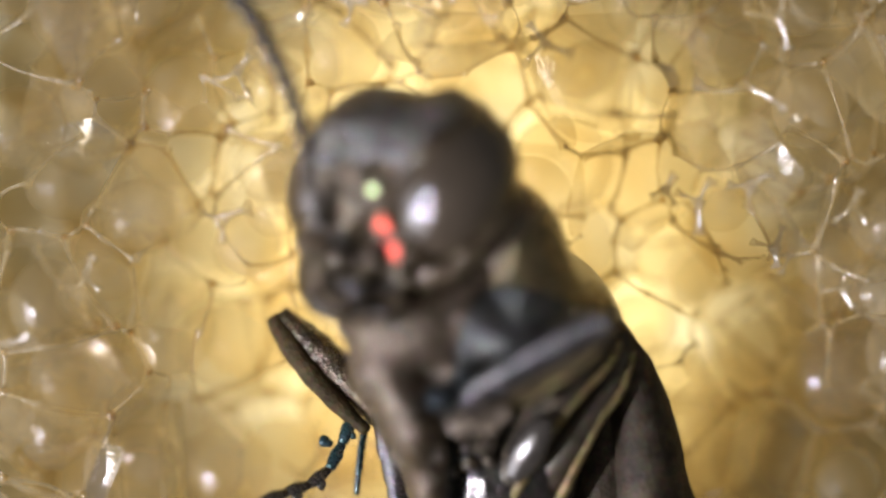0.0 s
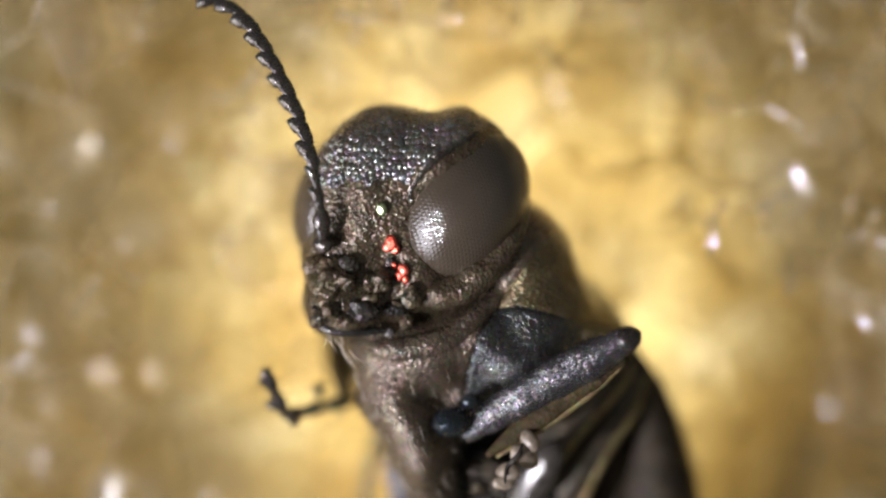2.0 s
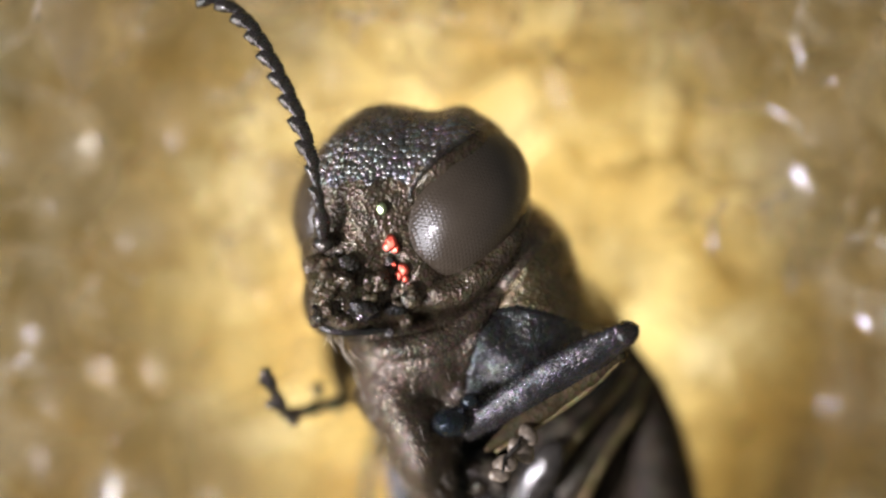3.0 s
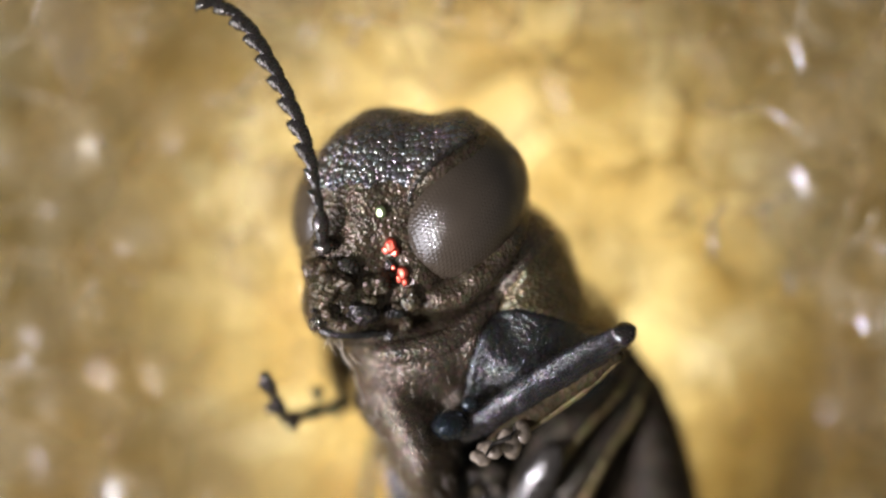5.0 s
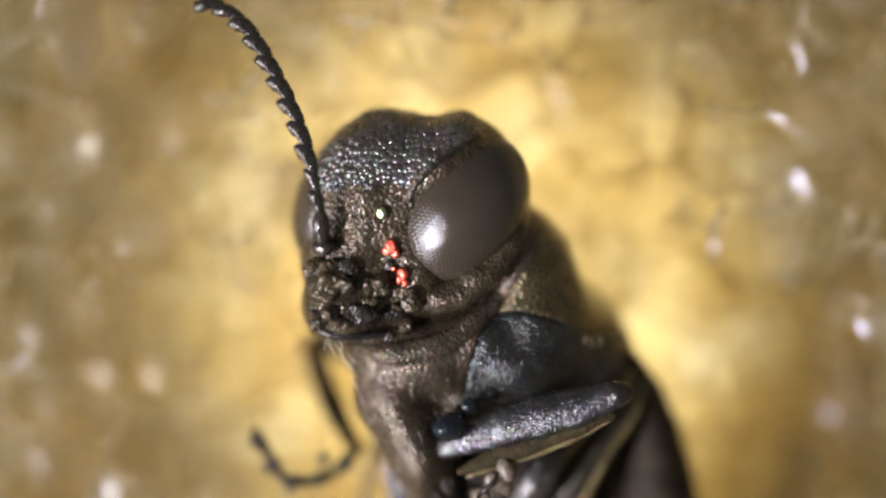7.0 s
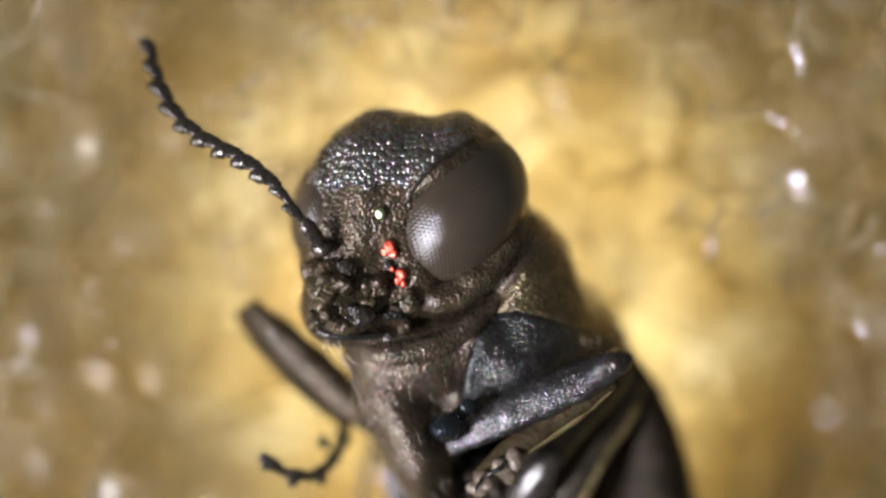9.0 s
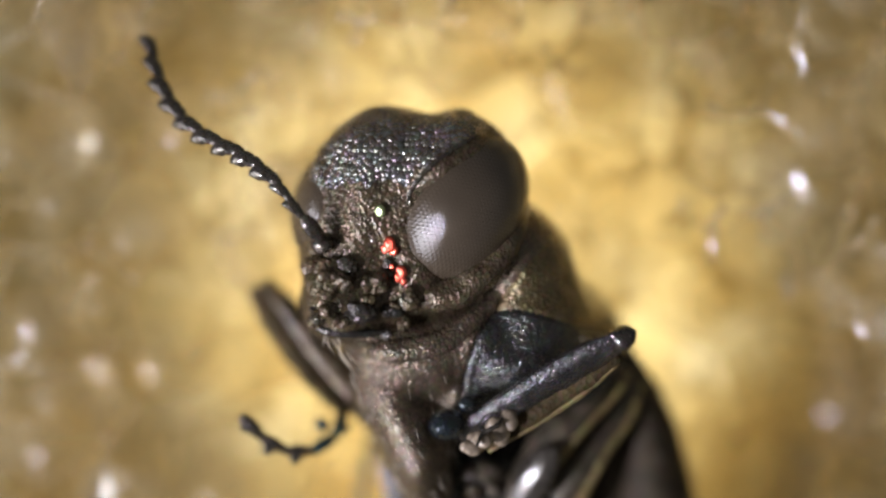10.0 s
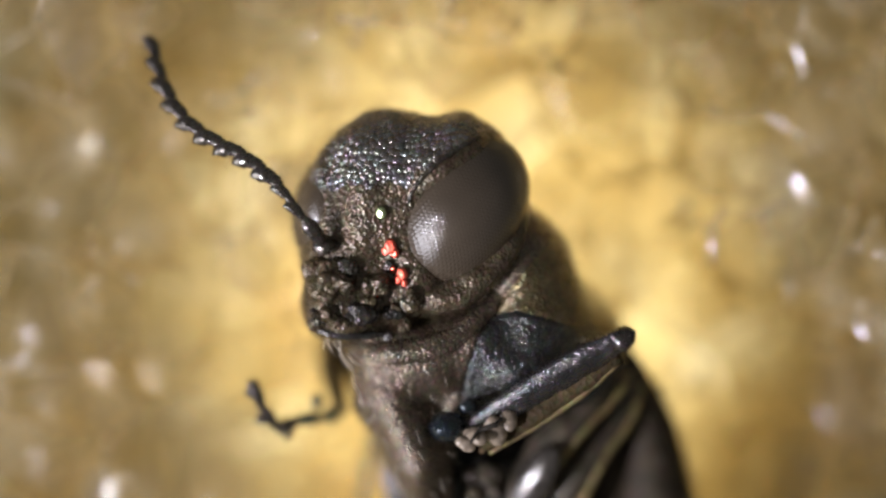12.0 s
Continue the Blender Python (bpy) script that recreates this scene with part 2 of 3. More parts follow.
def spline(points, n):
    """A smooth line through points, with n + 1 stations."""
    p = np.asarray(points, float)
    p = np.vstack((2 * p[0] - p[1], p, 2 * p[-1] - p[-2]))
    out = []
    for s in np.linspace(0, len(p) - 3 - 1e-9, n + 1):
        i = int(s)
        t = s - i
        a, b, c, d = p[i:i + 4]
        out.append(0.5 * (2 * b + (c - a) * t + (2 * a - 5 * b + 4 * c - d) * t * t + (3 * b - a - 3 * c + d) * t ** 3))
    return np.array(out)


def loft(points, radii, sides=20, rings=24, flat=1.0, up=(0, 0, 1), bumps=()):
    """A closed, tapered tube along a smooth line; flat: its height by its width."""
    line = spline(points, rings)
    rad = spline(np.asarray(radii, float)[:, None], rings)[:, 0]
    verts, faces = [], []
    for i, p in enumerate(line):
        ahead = line[min(i + 1, rings)] - line[max(i - 1, 0)]
        ahead /= np.linalg.norm(ahead)
        side = np.cross(up, ahead)
        side /= np.linalg.norm(side)
        rise = np.cross(ahead, side)
        for k in range(sides):
            a = 2 * math.pi * k / sides
            verts.append(p + rad[i] * (math.cos(a) * side + flat * math.sin(a) * rise))
    for i in range(rings):
        for k in range(sides):
            a, b = i * sides + k, i * sides + (k + 1) % sides
            faces.append((a, b, b + sides, a + sides))
    faces.append(tuple(range(sides))[::-1])
    faces.append(tuple(rings * sides + k for k in range(sides)))
    verts = np.array(verts)
    for i, (scale, high) in enumerate(bumps):
        out = verts - np.repeat(line, sides, 0)
        out /= np.linalg.norm(out, axis=1)[:, None] + 1e-9
        verts = verts + out * (rough_noise(verts, scale, 3.1 * i) * high)[:, None]
    return verts, faces


def joined(*bodies):
    verts, faces, k = [], [], 0
    for v, f in bodies:
        verts.append(np.asarray(v))
        faces += [tuple(int(i) + k for i in q) for q in f]
        k += len(v)
    return np.concatenate(verts), faces


# ---- foam ----
def hollow(x, y):
    """Height of the foam's cut face: a dent round the beetle's body."""
    near = ((x + 0.25) / 1.5) ** 2 + ((y + 1.5) / 1.25) ** 2
    low = ((x - 2.0) / 0.9) ** 2 + ((y + 1.1) / 0.8) ** 2
    rim = np.clip((np.hypot(x / 2.35, y / 1.35) - 0.75) / 0.6, 0, 1) ** 2
    bank = np.exp(-((x - 2.0) / 0.75) ** 2 - ((y - 0.5) / 0.9) ** 2)
    return 0.12 * bank + 0.38 * rim - 0.75 * np.exp(-near * 1.1) - 0.7 * np.exp(-low) + 0.03 * np.sin(2.1 * x + 1) * np.cos(1.7 * y)


def cell_centres(seed, step, wide, deep):
    rng = np.random.default_rng(seed)
    pts = []
    rows = int(2 * deep / (step * 0.87))
    for j in range(rows + 1):
        for i in range(int(2 * wide / step) + 1):
            x = -wide + (i + 0.5 * (j % 2)) * step + rng.uniform(-0.42, 0.42) * step
            y = -deep + j * step * 0.87 + rng.uniform(-0.42, 0.42) * step
            pts.append((x, y))
    return np.array(pts), rng


def grid_faces(shape):
    idx = np.arange(shape[0] * shape[1]).reshape(shape)
    return np.stack((idx[:-1, :-1], idx[1:, :-1], idx[1:, 1:], idx[:-1, 1:]), -1).reshape(-1, 4)


def foam_cells(seed, step):
    """Jittered cell centres in a slab that follows the cut face."""
    rng = np.random.default_rng(seed)
    x, y, z = np.meshgrid(np.arange(-3.1, 3.11, step), np.arange(-2.1, 2.11, step), np.arange(-1.9, 1.2, step), indexing="ij")
    pts = np.stack((x, y, z), -1).reshape(-1, 3)
    pts[:, 0] += 0.5 * step * (np.round((pts[:, 2] + 1.9) / step) % 2)
    pts[:, 1] += 0.5 * step * (np.round((pts[:, 2] + 1.9) / step) % 2)
    pts += rng.uniform(-0.36, 0.36, pts.shape) * step
    under = hollow(pts[:, 0], pts[:, 1]) - pts[:, 2]
    pts = pts[(under > -0.75) & (under < 1.15) & (rng.uniform(size=len(pts)) > 0.16)]
    return pts, rng


def cell_net(pts):
    """Corners, edges (by three cells) and faces (by two cells) of the cells that lie nearest to each centre."""
    corners, edges, walls = [], {}, {}
    for i, p in enumerate(pts):
        gap = ((pts - p) ** 2).sum(1)
        near = np.argsort(gap)[1:34]
        after = near[:24][near[:24] > i]
        if len(after) < 3:
            continue
        m = len(after)
        a, b, c = np.array([(u, v, w) for u in range(m) for v in range(u + 1, m) for w in range(v + 1, m)]).T
        d = pts[after] - p
        half = 0.5 * (d * d).sum(1)
        ab, bc, ca = np.cross(d[a], d[b]), np.cross(d[b], d[c]), np.cross(d[c], d[a])
        det = (d[a] * bc).sum(1)
        ok = np.abs(det) > 1e-6
        a, b, c = a[ok], b[ok], c[ok]
        at = (half[a, None] * bc[ok] + half[b, None] * ca[ok] + half[c, None] * ab[ok]) / det[ok, None]
        reach = (at * at).sum(1)
        around = pts[near] - p
        away = reach[:, None] - 2 * at @ around.T + (around * around).sum(1)[None]
        clear = (away > reach[:, None] - 1e-7).all(1) & (reach < 0.3)
        for q, u, v, w in zip(at[clear], after[a[clear]], after[b[clear]], after[c[clear]]):
            k = len(corners)
            corners.append(p + q)
            four = sorted((i, int(u), int(v), int(w)))
            for x in range(4):
                edges.setdefault(tuple(four[:x] + four[x + 1:]), []).append(k)
                for y in range(x + 1, 4):
                    walls.setdefault((four[x], four[y]), []).append(k)
    return np.array(corners), edges, walls


def tubes(p, q, r, rng, sides=6):
    """Struts from p to q, thin in the middle and flared where they meet."""
    along = np.array((0.0, 0.1, 0.26, 0.5, 0.74, 0.9, 1.0))
    flare = np.array((2.6, 1.7, 1.1, 0.85, 1.1, 1.7, 2.6))
    d = q - p
    long = np.linalg.norm(d, axis=1)
    d = d / long[:, None]
    side = np.cross(d, np.where(np.abs(d[:, 2:]) < 0.9, (0.0, 0.0, 1.0), (1.0, 0.0, 0.0)))
    side /= np.linalg.norm(side, axis=1)[:, None]
    rise = np.cross(d, side)
    bend = rng.normal(0, 0.06, (len(p), 2)) * long[:, None]
    mid = p[:, None] + (q - p)[:, None] * along[None, :, None]
    bow = (4 * along * (1 - along))[None, :, None]
    mid = mid + bow * (bend[:, :1] * side + bend[:, 1:] * rise)[:, None]
    rad = np.minimum(r[:, None] * flare[None] * rng.uniform(0.8, 1.25, (len(p), len(along))), 0.3 * long[:, None])
    ang = np.linspace(0, 2 * math.pi, sides, endpoint=False)
    lobe = 1 + 0.22 * np.cos(3 * ang)
    ring = (np.cos(ang) * lobe)[None, None, :, None] * side[:, None, None] + (np.sin(ang) * lobe)[None, None, :, None] * rise[:, None, None]
    verts = mid[:, :, None] + rad[:, :, None, None] * ring
    n, m = len(p), len(along)
    idx = np.arange(n * m * sides).reshape(n, m, sides)
    nxt = np.roll(idx, -1, axis=2)
    faces = np.stack((idx[:, :-1], nxt[:, :-1], nxt[:, 1:], idx[:, 1:]), -1).reshape(-1, 4)
    return verts.reshape(-1, 3), faces


def bulged_wall(ring, lift, rings=5, round_count=18):
    """A thin skin across a ring of corners, drawn in at the struts and bulged by lift."""
    mid = ring.mean(0)
    _, _, vt = np.linalg.svd(ring - mid)
    u, v, w = vt
    order = np.argsort(np.arctan2((ring - mid) @ v, (ring - mid) @ u))
    ring = ring[order]
    loop = np.vstack((ring, ring[:1]))
    run = np.concatenate(([0], np.cumsum(np.linalg.norm(np.diff(loop, axis=0), axis=1))))
    at = np.linspace(0, run[-1], round_count, endpoint=False)
    edge = np.stack([np.interp(at, run, loop[:, k]) for k in range(3)], -1)
    verts = [mid + w * lift]
    faces = []
    for k in range(1, rings + 1):
        s = k / rings
        verts += list(mid + (edge - mid) * s + w * lift * (1 - s * s))
    for k in range(round_count):
        faces.append((0, 1 + k, 1 + (k + 1) % round_count))
        for r in range(rings - 1):
            a, b = 1 + r * round_count + k, 1 + r * round_count + (k + 1) % round_count
            faces.append((a, a + round_count, b + round_count, b))
    return np.array(verts), faces


def foam_net(seed, step):
    """Struts, their junctions and the skins between them, from the cut face down to the closed cells."""
    pts, rng = foam_cells(seed, step)
    corners, edges, walls = cell_net(pts)
    depth = hollow(pts[:, 0], pts[:, 1]) - pts[:, 2]
    solid = depth > -0.05
    inside = (np.abs(corners[:, 0]) < 2.8) & (np.abs(corners[:, 1]) < 1.9) & (hollow(corners[:, 0], corners[:, 1]) - corners[:, 2] < 0.95)
    ends = []
    for cells, pair in edges.items():
        held = sum(solid[c] for c in cells)
        if len(pair) == 2 and inside[pair[0]] and inside[pair[1]] and rng.uniform() < (0, 0, 0.85, 0.5)[held]:
            if np.linalg.norm(corners[pair[0]] - corners[pair[1]]) > 0.02:
                ends.append(pair)
    ends = np.array(ends)
    thick = rng.uniform(0.006, 0.0125, len(ends))
    struts = tubes(corners[ends[:, 0]], corners[ends[:, 1]], thick, rng)
    ball, ball_f = cube_sphere(3)
    used, count = np.unique(ends, return_counts=True)
    used = used[count > 2]
    size = rng.uniform(0.012, 0.026, len(used))
    nodes = (corners[used][:, None] + size[:, None, None] * ball[None] * rng.uniform(0.7, 1.3, (len(used), len(ball), 1))).reshape(-1, 3)
    node_f = (ball_f[None] + (np.arange(len(used)) * len(ball))[:, None, None]).reshape(-1, 4)
    skins = []
    for (a, b), around in walls.items():
        held = int(solid[a]) + int(solid[b])
        if len(around) < 4 or not inside[around].all() or held == 0:
            continue
        if rng.uniform() < (0.4 if held == 2 else 0.2):
            skins.append(bulged_wall(corners[around], rng.normal(0, 0.05)))
    ball, ball_f = cube_sphere(10)
    ball_f = ball_f[ball[ball_f][:, :, 2].mean(1) > -0.15]
    caps = []
    for low, high, least, most in ((0.3, 0.8, 0.8, 1.04), (-0.02, 0.3, 0.86, 1.06)):
        pick = np.flatnonzero((depth > low) & (depth < high) & (np.abs(pts[:, 0]) < 2.75) & (np.abs(pts[:, 1]) < 1.85))
        room = np.array([np.sort(((pts - pts[i]) ** 2).sum(1))[1:7].mean() ** 0.5 for i in pick]) * 0.5
        size = (room * rng.uniform(least, most, len(pick)))[:, None, None] * rng.uniform(0.85, 1.12, (len(pick), 1, 3))
        caps.append(((pts[pick][:, None] + size * ball[None]).reshape(-1, 3),
                     (ball_f[None] + (np.arange(len(pick)) * len(ball))[:, None, None]).reshape(-1, 4)))
    return struts, (nodes, node_f), joined(*skins), caps


def foam_face():
    """The closed cells deep in the dent."""
    pts, rng = cell_centres(5, 0.34, 3.4, 2.6)
    size = rng.uniform(0.2, 0.3, len(pts))
    xs, ys = np.arange(-2.9, 2.9001, 0.02), np.arange(-2.0, 2.0001, 0.02)
    x, y = np.meshgrid(xs, ys, indexing="ij")
    best = np.full(x.shape, 9.0)
    for (cx, cy), r in zip(pts, size):
        best = np.minimum(best, (x - cx) ** 2 + (y - cy) ** 2 - r * r)
    z = hollow(x, y) - 0.85 - np.sqrt(np.maximum(-best, 0)) * 0.9
    return np.stack((x, y, z), -1).reshape(-1, 3), grid_faces(x.shape)


def block():
    """The rest of the foam block round and under the cut face."""
    xs, ys = np.array((-14, -8, -2.88, 2.88, 8, 14)), np.array((-12, -6, -1.98, 1.98, 6, 12))
    verts = [(x, y, -0.87) for x in xs for y in ys] + [(x, y, -6) for x in xs for y in ys]
    faces = []
    for i in range(5):
        for j in range(5):
            a = i * 6 + j
            if (i, j) != (2, 2):
                faces.append((a, a + 6, a + 7, a + 1))
    for i in range(5):
        for a, b in ((i * 6, i * 6 + 6), (i * 6 + 11, i * 6 + 5), (i + 1, i), (30 + i, 31 + i)):
            faces.append((b, a, a + 36, b + 36))
    return verts, faces


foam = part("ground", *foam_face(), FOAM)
tagged(foam, "pale yellow plastic foam with open glossy cells", "foam", kind="structure")
tagged(part("foam_block", *block(), FOAM, foam, smooth=False), kind="structure")
struts, nodes, skins, caps = foam_net(11, 0.46)
tagged(part("strut_net", *struts, STRUT, foam, "clear glossy yellow foam struts"), kind="stuff")
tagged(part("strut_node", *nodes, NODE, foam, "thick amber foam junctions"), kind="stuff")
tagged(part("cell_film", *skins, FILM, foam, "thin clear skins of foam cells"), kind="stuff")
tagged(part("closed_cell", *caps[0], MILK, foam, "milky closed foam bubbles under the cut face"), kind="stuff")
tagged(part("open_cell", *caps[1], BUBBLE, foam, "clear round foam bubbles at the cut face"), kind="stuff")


def spur(a, b, z, heading, long):
    """A torn strut that stands out of the cut face and forks at its end. Added for its glint: two arms tilt to mirror
    the top lamp.
    """
    rng = np.random.default_rng(int(a))
    mid = spot((a - 784) * (61 - z) / 60 + 784, (b - 441) * (61 - z) / 60 + 441, z)
    ways = [np.array((math.cos(radians(h)), math.sin(radians(h)), 0.48 * math.cos(radians(h)) + 0.25 * math.sin(radians(h)) - drop)) for h, drop in ((heading, 0.0), (heading + 150, 0.0), (heading + 245, 0.5))]
    tips = np.array([mid + w * long * rng.uniform(0.8, 1.1) for w in ways])
    return tubes(np.repeat(mid[None], 3, 0), tips, np.array((0.017, 0.012, 0.010)), rng, 12)


for place in ((1262, 395, 0.25, -88, 0.16), (1345, 182, 0.30, 178, 0.26), (1200, 372, 0.2, 60, 0.10), (1355, 365, 0.22, 30, 0.14), (1395, 478, 0.15, -80, 0.13),
              (155, 525, 0.2, 70, 0.12), (405, 420, -0.1, 20, 0.14), (430, 158, 0.2, 50, 0.13), (985, 108, 0.25, -20, 0.18), (632, 36, 0.3, 10, 0.12),
              (792, 12, 0.3, 80, 0.10), (1538, 405, 0.3, 70, 0.13), (1524, 552, 0.25, -60, 0.12), (1408, 62, 0.35, -75, 0.2), (240, 30, 0.3, 40, 0.13)):
    tagged(part("glint_strut", *spur(*place), SPUR, foam, "clear glossy torn foam strut"), kind="structure")


# ---- beetle ----
beetle = tagged(new("beetle"), "dark bronze jewel beetle with large grey-brown eyes, half sunk in foam", "beetle")


def head_carve(p):
    """The groove down the crown, the sunken face and the rim round the eye."""
    crown = np.exp(-((p[:, 0] + 0.03 - (p[:, 1] - 0.75) * 0.35) / 0.08) ** 2) * np.clip((p[:, 1] - 0.25) / 0.4, 0, 1)
    fx, fy = p[:, 0] - spot(668, 0)[0], p[:, 1] - spot(0, 460)[1]
    face = np.exp(-(fx / 0.17) ** 2 - (fy / 0.22) ** 2) * (p[:, 2] > 0.5)
    ex, ey = p[:, 0] - spot(838, 0)[0], p[:, 1] - spot(0, 400)[1]
    socket = np.exp(-((ex / 0.26) ** 2 + (ey / 0.32) ** 2) ** 2) * (p[:, 2] > 0.4)
    return -0.02 * crown - 0.09 * face - 0.12 * socket


def line_gap(p, line):
    """Plan distance from points to a broken line, and the side on which they lie."""
    best, side = np.full(len(p), 9.0), np.zeros(len(p))
    for a, b in zip(line, line[1:]):
        d = b - a
        r = p[:, :2] - a
        t = np.clip((r @ d) / (d @ d), 0, 1)
        gap = np.linalg.norm(r - t[:, None] * d, axis=1)
        cross = d[0] * r[:, 1] - d[1] * r[:, 0]
        side = np.where(gap < best, cross, side)
        best = np.minimum(best, gap)
    return best, side


BROW = [spot(*q)[:2] for q in ((480, 350), (600, 326), (640, 318), (690, 322), (728, 312), (780, 268), (870, 222), (950, 150))]
head_v, head_f = blob(spot(715, 400, 0.6), [
    ell(697, 335, 0.70, 0.46, 0.45, 0.34), ell(797, 312, 0.73, 0.36, 0.375, 0.37),
    ell(690, 440, 0.60, 0.49, 0.47, 0.44), ell(620, 536, 0.66, 0.265, 0.215, 0.35),
    ell(786, 462, 0.55, 0.38, 0.30, 0.42)], 130, 30, ((6, 0.020), (26, 0.003), (60, 0.0018)), head_carve)
brow_mid = head_v[head_f].mean(1)
brow_mid[:, 1] += 0.05 * rough_noise(brow_mid, 9) + 0.03 * rough_noise(brow_mid, 25, 4.0)
above_brow = line_gap(brow_mid, BROW)[1] > 0
head_parts = []
for name, pick, mat, label in (("head", ~above_brow, BRONZE, ""), ("crown", above_brow, CROWN, "blue-violet crown of close-set shiny grains")):
    used, inverse = np.unique(head_f[pick], return_inverse=True)
    head_parts.append(part(name, head_v[used], inverse.reshape(-1, 4), mat, head_parts[0] if head_parts else beetle, label))
head = head_parts[0]
part("eye", *blob(spot(828, 360, 0.80), [ell(819, 363, 0.80, 0.326, 0.435, 0.34, turn(0, 0, -32))], 60), EYE, head, "large smooth grey-brown compound eye")
part("eye", *blob(spot(575, 362, 0.56), [ell(575, 362, 0.56, 0.178, 0.30, 0.34, turn(0, 0, -12))], 40), EYE, head, "grey-brown compound eye")
part("cheek", *loft([spot(*q) for q in ((716, 500, 0.84), (765, 522, 0.90), (822, 506, 0.91), (872, 462, 0.91), (912, 408, 0.86), (934, 352, 0.72))],
                    (0.02, 0.075, 0.092, 0.085, 0.06, 0.02), 28, 60, 0.9, bumps=((9, 0.012), (30, 0.005), (70, 0.003))), BRONZE, head, "grainy bronze cheek under the eye")
RIM = ((724, 352), (733, 326), (760, 294), (795, 265), (830, 243), (862, 224))
part("eye_rim", *loft([spot(a, b, max(top_of(head_v, a, b), 0.8) - 0.004) for a, b in RIM],
                      (0.006, 0.013, 0.015, 0.014, 0.012, 0.005), 10, 60, 0.9, bumps=((40, 0.008),)), HORN, head, "thin pale rim of the eye")
# mouth and face lumps
for a, b, z, r, flat, mat in ((590, 497, 0.93, 0.13, 0.9, BRONZE), (668, 500, 0.97, 0.085, 0.8, BRONZE), (640, 547, 0.95, 0.10, 0.6, BLACK),
                              (560, 470, 0.88, 0.07, 0.8, BRONZE), (618, 470, 0.97, 0.06, 0.8, HORN), (700, 545, 0.92, 0.06, 0.8, BLACK),
                              (690, 588, 0.86, 0.03, 0.9, HORN), (575, 545, 0.88, 0.08, 0.6, BLACK), (735, 515, 0.92, 0.07, 0.8, BRONZE)):
    part("mouthpart", *blob(spot(a, b, z), [ell(a, b, z, r, r * flat, r * 0.9)], 24, 60, ((14, r * 0.35), (45, 0.012))), mat, head)
lump_rng = np.random.default_rng(12)
for n_lump in range(15):
    a, b = lump_rng.uniform(552, 742), lump_rng.uniform(478, 572)
    r = lump_rng.uniform(0.025, 0.052)
    z = top_of(head_v, a, b) + lump_rng.uniform(-0.02, 0.012)
    part("mouthpart", *blob(spot(a, b, z), [ell(a, b, z, r, r * lump_rng.uniform(0.6, 1.3), r, turn(0, 0, lump_rng.uniform(0, 180)))], 12, 60, ((22, r * 0.55), (60, 0.009))),
         (BRONZE, BRONZE, HORN, BRONZE)[n_lump % 4], head)
part("mandible", *loft([spot(*q) for q in ((545, 548, 0.76), (558, 570, 0.82), (588, 585, 0.88), (640, 588, 0.9), (696, 584, 0.86))],
                       (0.012, 0.026, 0.03, 0.026, 0.01), 16, 40, bumps=((20, 0.006),)), BLACK, head, "glossy black jaw edge")
for a, b, r, mat, label in ((692, 430, 0.030, RED, "copper-red glinting socket"), (699, 441, 0.022, RED, "copper-red glinting socket"), (684, 438, 0.020, RED, "copper-red glinting socket"),
                            (713, 479, 0.028, RED, "copper-red glinting socket"), (706, 489, 0.020, RED, "copper-red glinting socket"), (717, 494, 0.018, RED, "copper-red glinting socket"),
                            (688, 465, 0.024, HORN, "small glinting spot"), (696, 470, 0.016, RED, "copper-red glinting socket"), (675, 371, 0.026, GREEN, "green glinting spot")):
    z = top_of(head_v, a, b) + 0.01
    part("face_spot", *blob(spot(a, b, z), [ell(a, b, z, r * 1.2, r * 1.4, r * 0.42, turn(13, -25, 0))], 16, 60, ((40, r * 0.12),)), mat, head, label)


# the first body ring: one curved shell, parted by seams into throat, back plate and side plate
SEAM = [spot(*q)[:2] for q in ((925, 478), (900, 508), (870, 548), (846, 600), (831, 650), (822, 700), (815, 800), (800, 950))]
EDGE = [spot(*q)[:2] for q in ((870, 548), (915, 540), (965, 552), (1020, 570), (1120, 588), (1300, 600))]


def ring_carve(p):
    up = p[:, 2] > 0.3
    seam, edge = line_gap(p, SEAM)[0], line_gap(p, EDGE)[0]
    return up * (-0.018 * np.exp(-(seam / 0.011) ** 2) - 0.012 * np.exp(-(edge / 0.014) ** 2))


ring_v, ring_f = blob(spot(830, 640, 0.3), [
    ell(740, 625, 0.58, 0.40, 0.23, 0.34, turn(0, 0, -12)), ell(790, 608, 0.57, 0.32, 0.21, 0.34, turn(0, 0, 20)),
    ell(705, 695, 0.50, 0.24, 0.22, 0.34), ell(735, 770, 0.50, 0.19, 0.37, 0.40, turn(0, 0, 20)), ell(772, 870, 0.28, 0.15, 0.38, 0.36, turn(0, 0, 10)),
    ell(852, 600, 0.54, 0.28, 0.26, 0.38), ell(920, 468, 0.49, 0.30, 0.38, 0.40, turn(0, 0, 25)),
    ell(940, 568, 0.43, 0.36, 0.38, 0.46, turn(0, 0, 40)), ell(1006, 632, 0.08, 0.37, 0.48, 0.5, turn(0, 0, 20)),
    ell(828, 690, 0.38, 0.30, 0.30, 0.40), ell(918, 640, 0.44, 0.34, 0.26, 0.46, turn(0, 0, 25))], 150, 30, ((6, 0.009), (40, 0.0014), (80, 0.001)), ring_carve, 90)
ring_mid = ring_v[ring_f].mean(1)
right_of = line_gap(ring_mid, SEAM)[1] > 0
above = line_gap(ring_mid, EDGE)[1] > 0
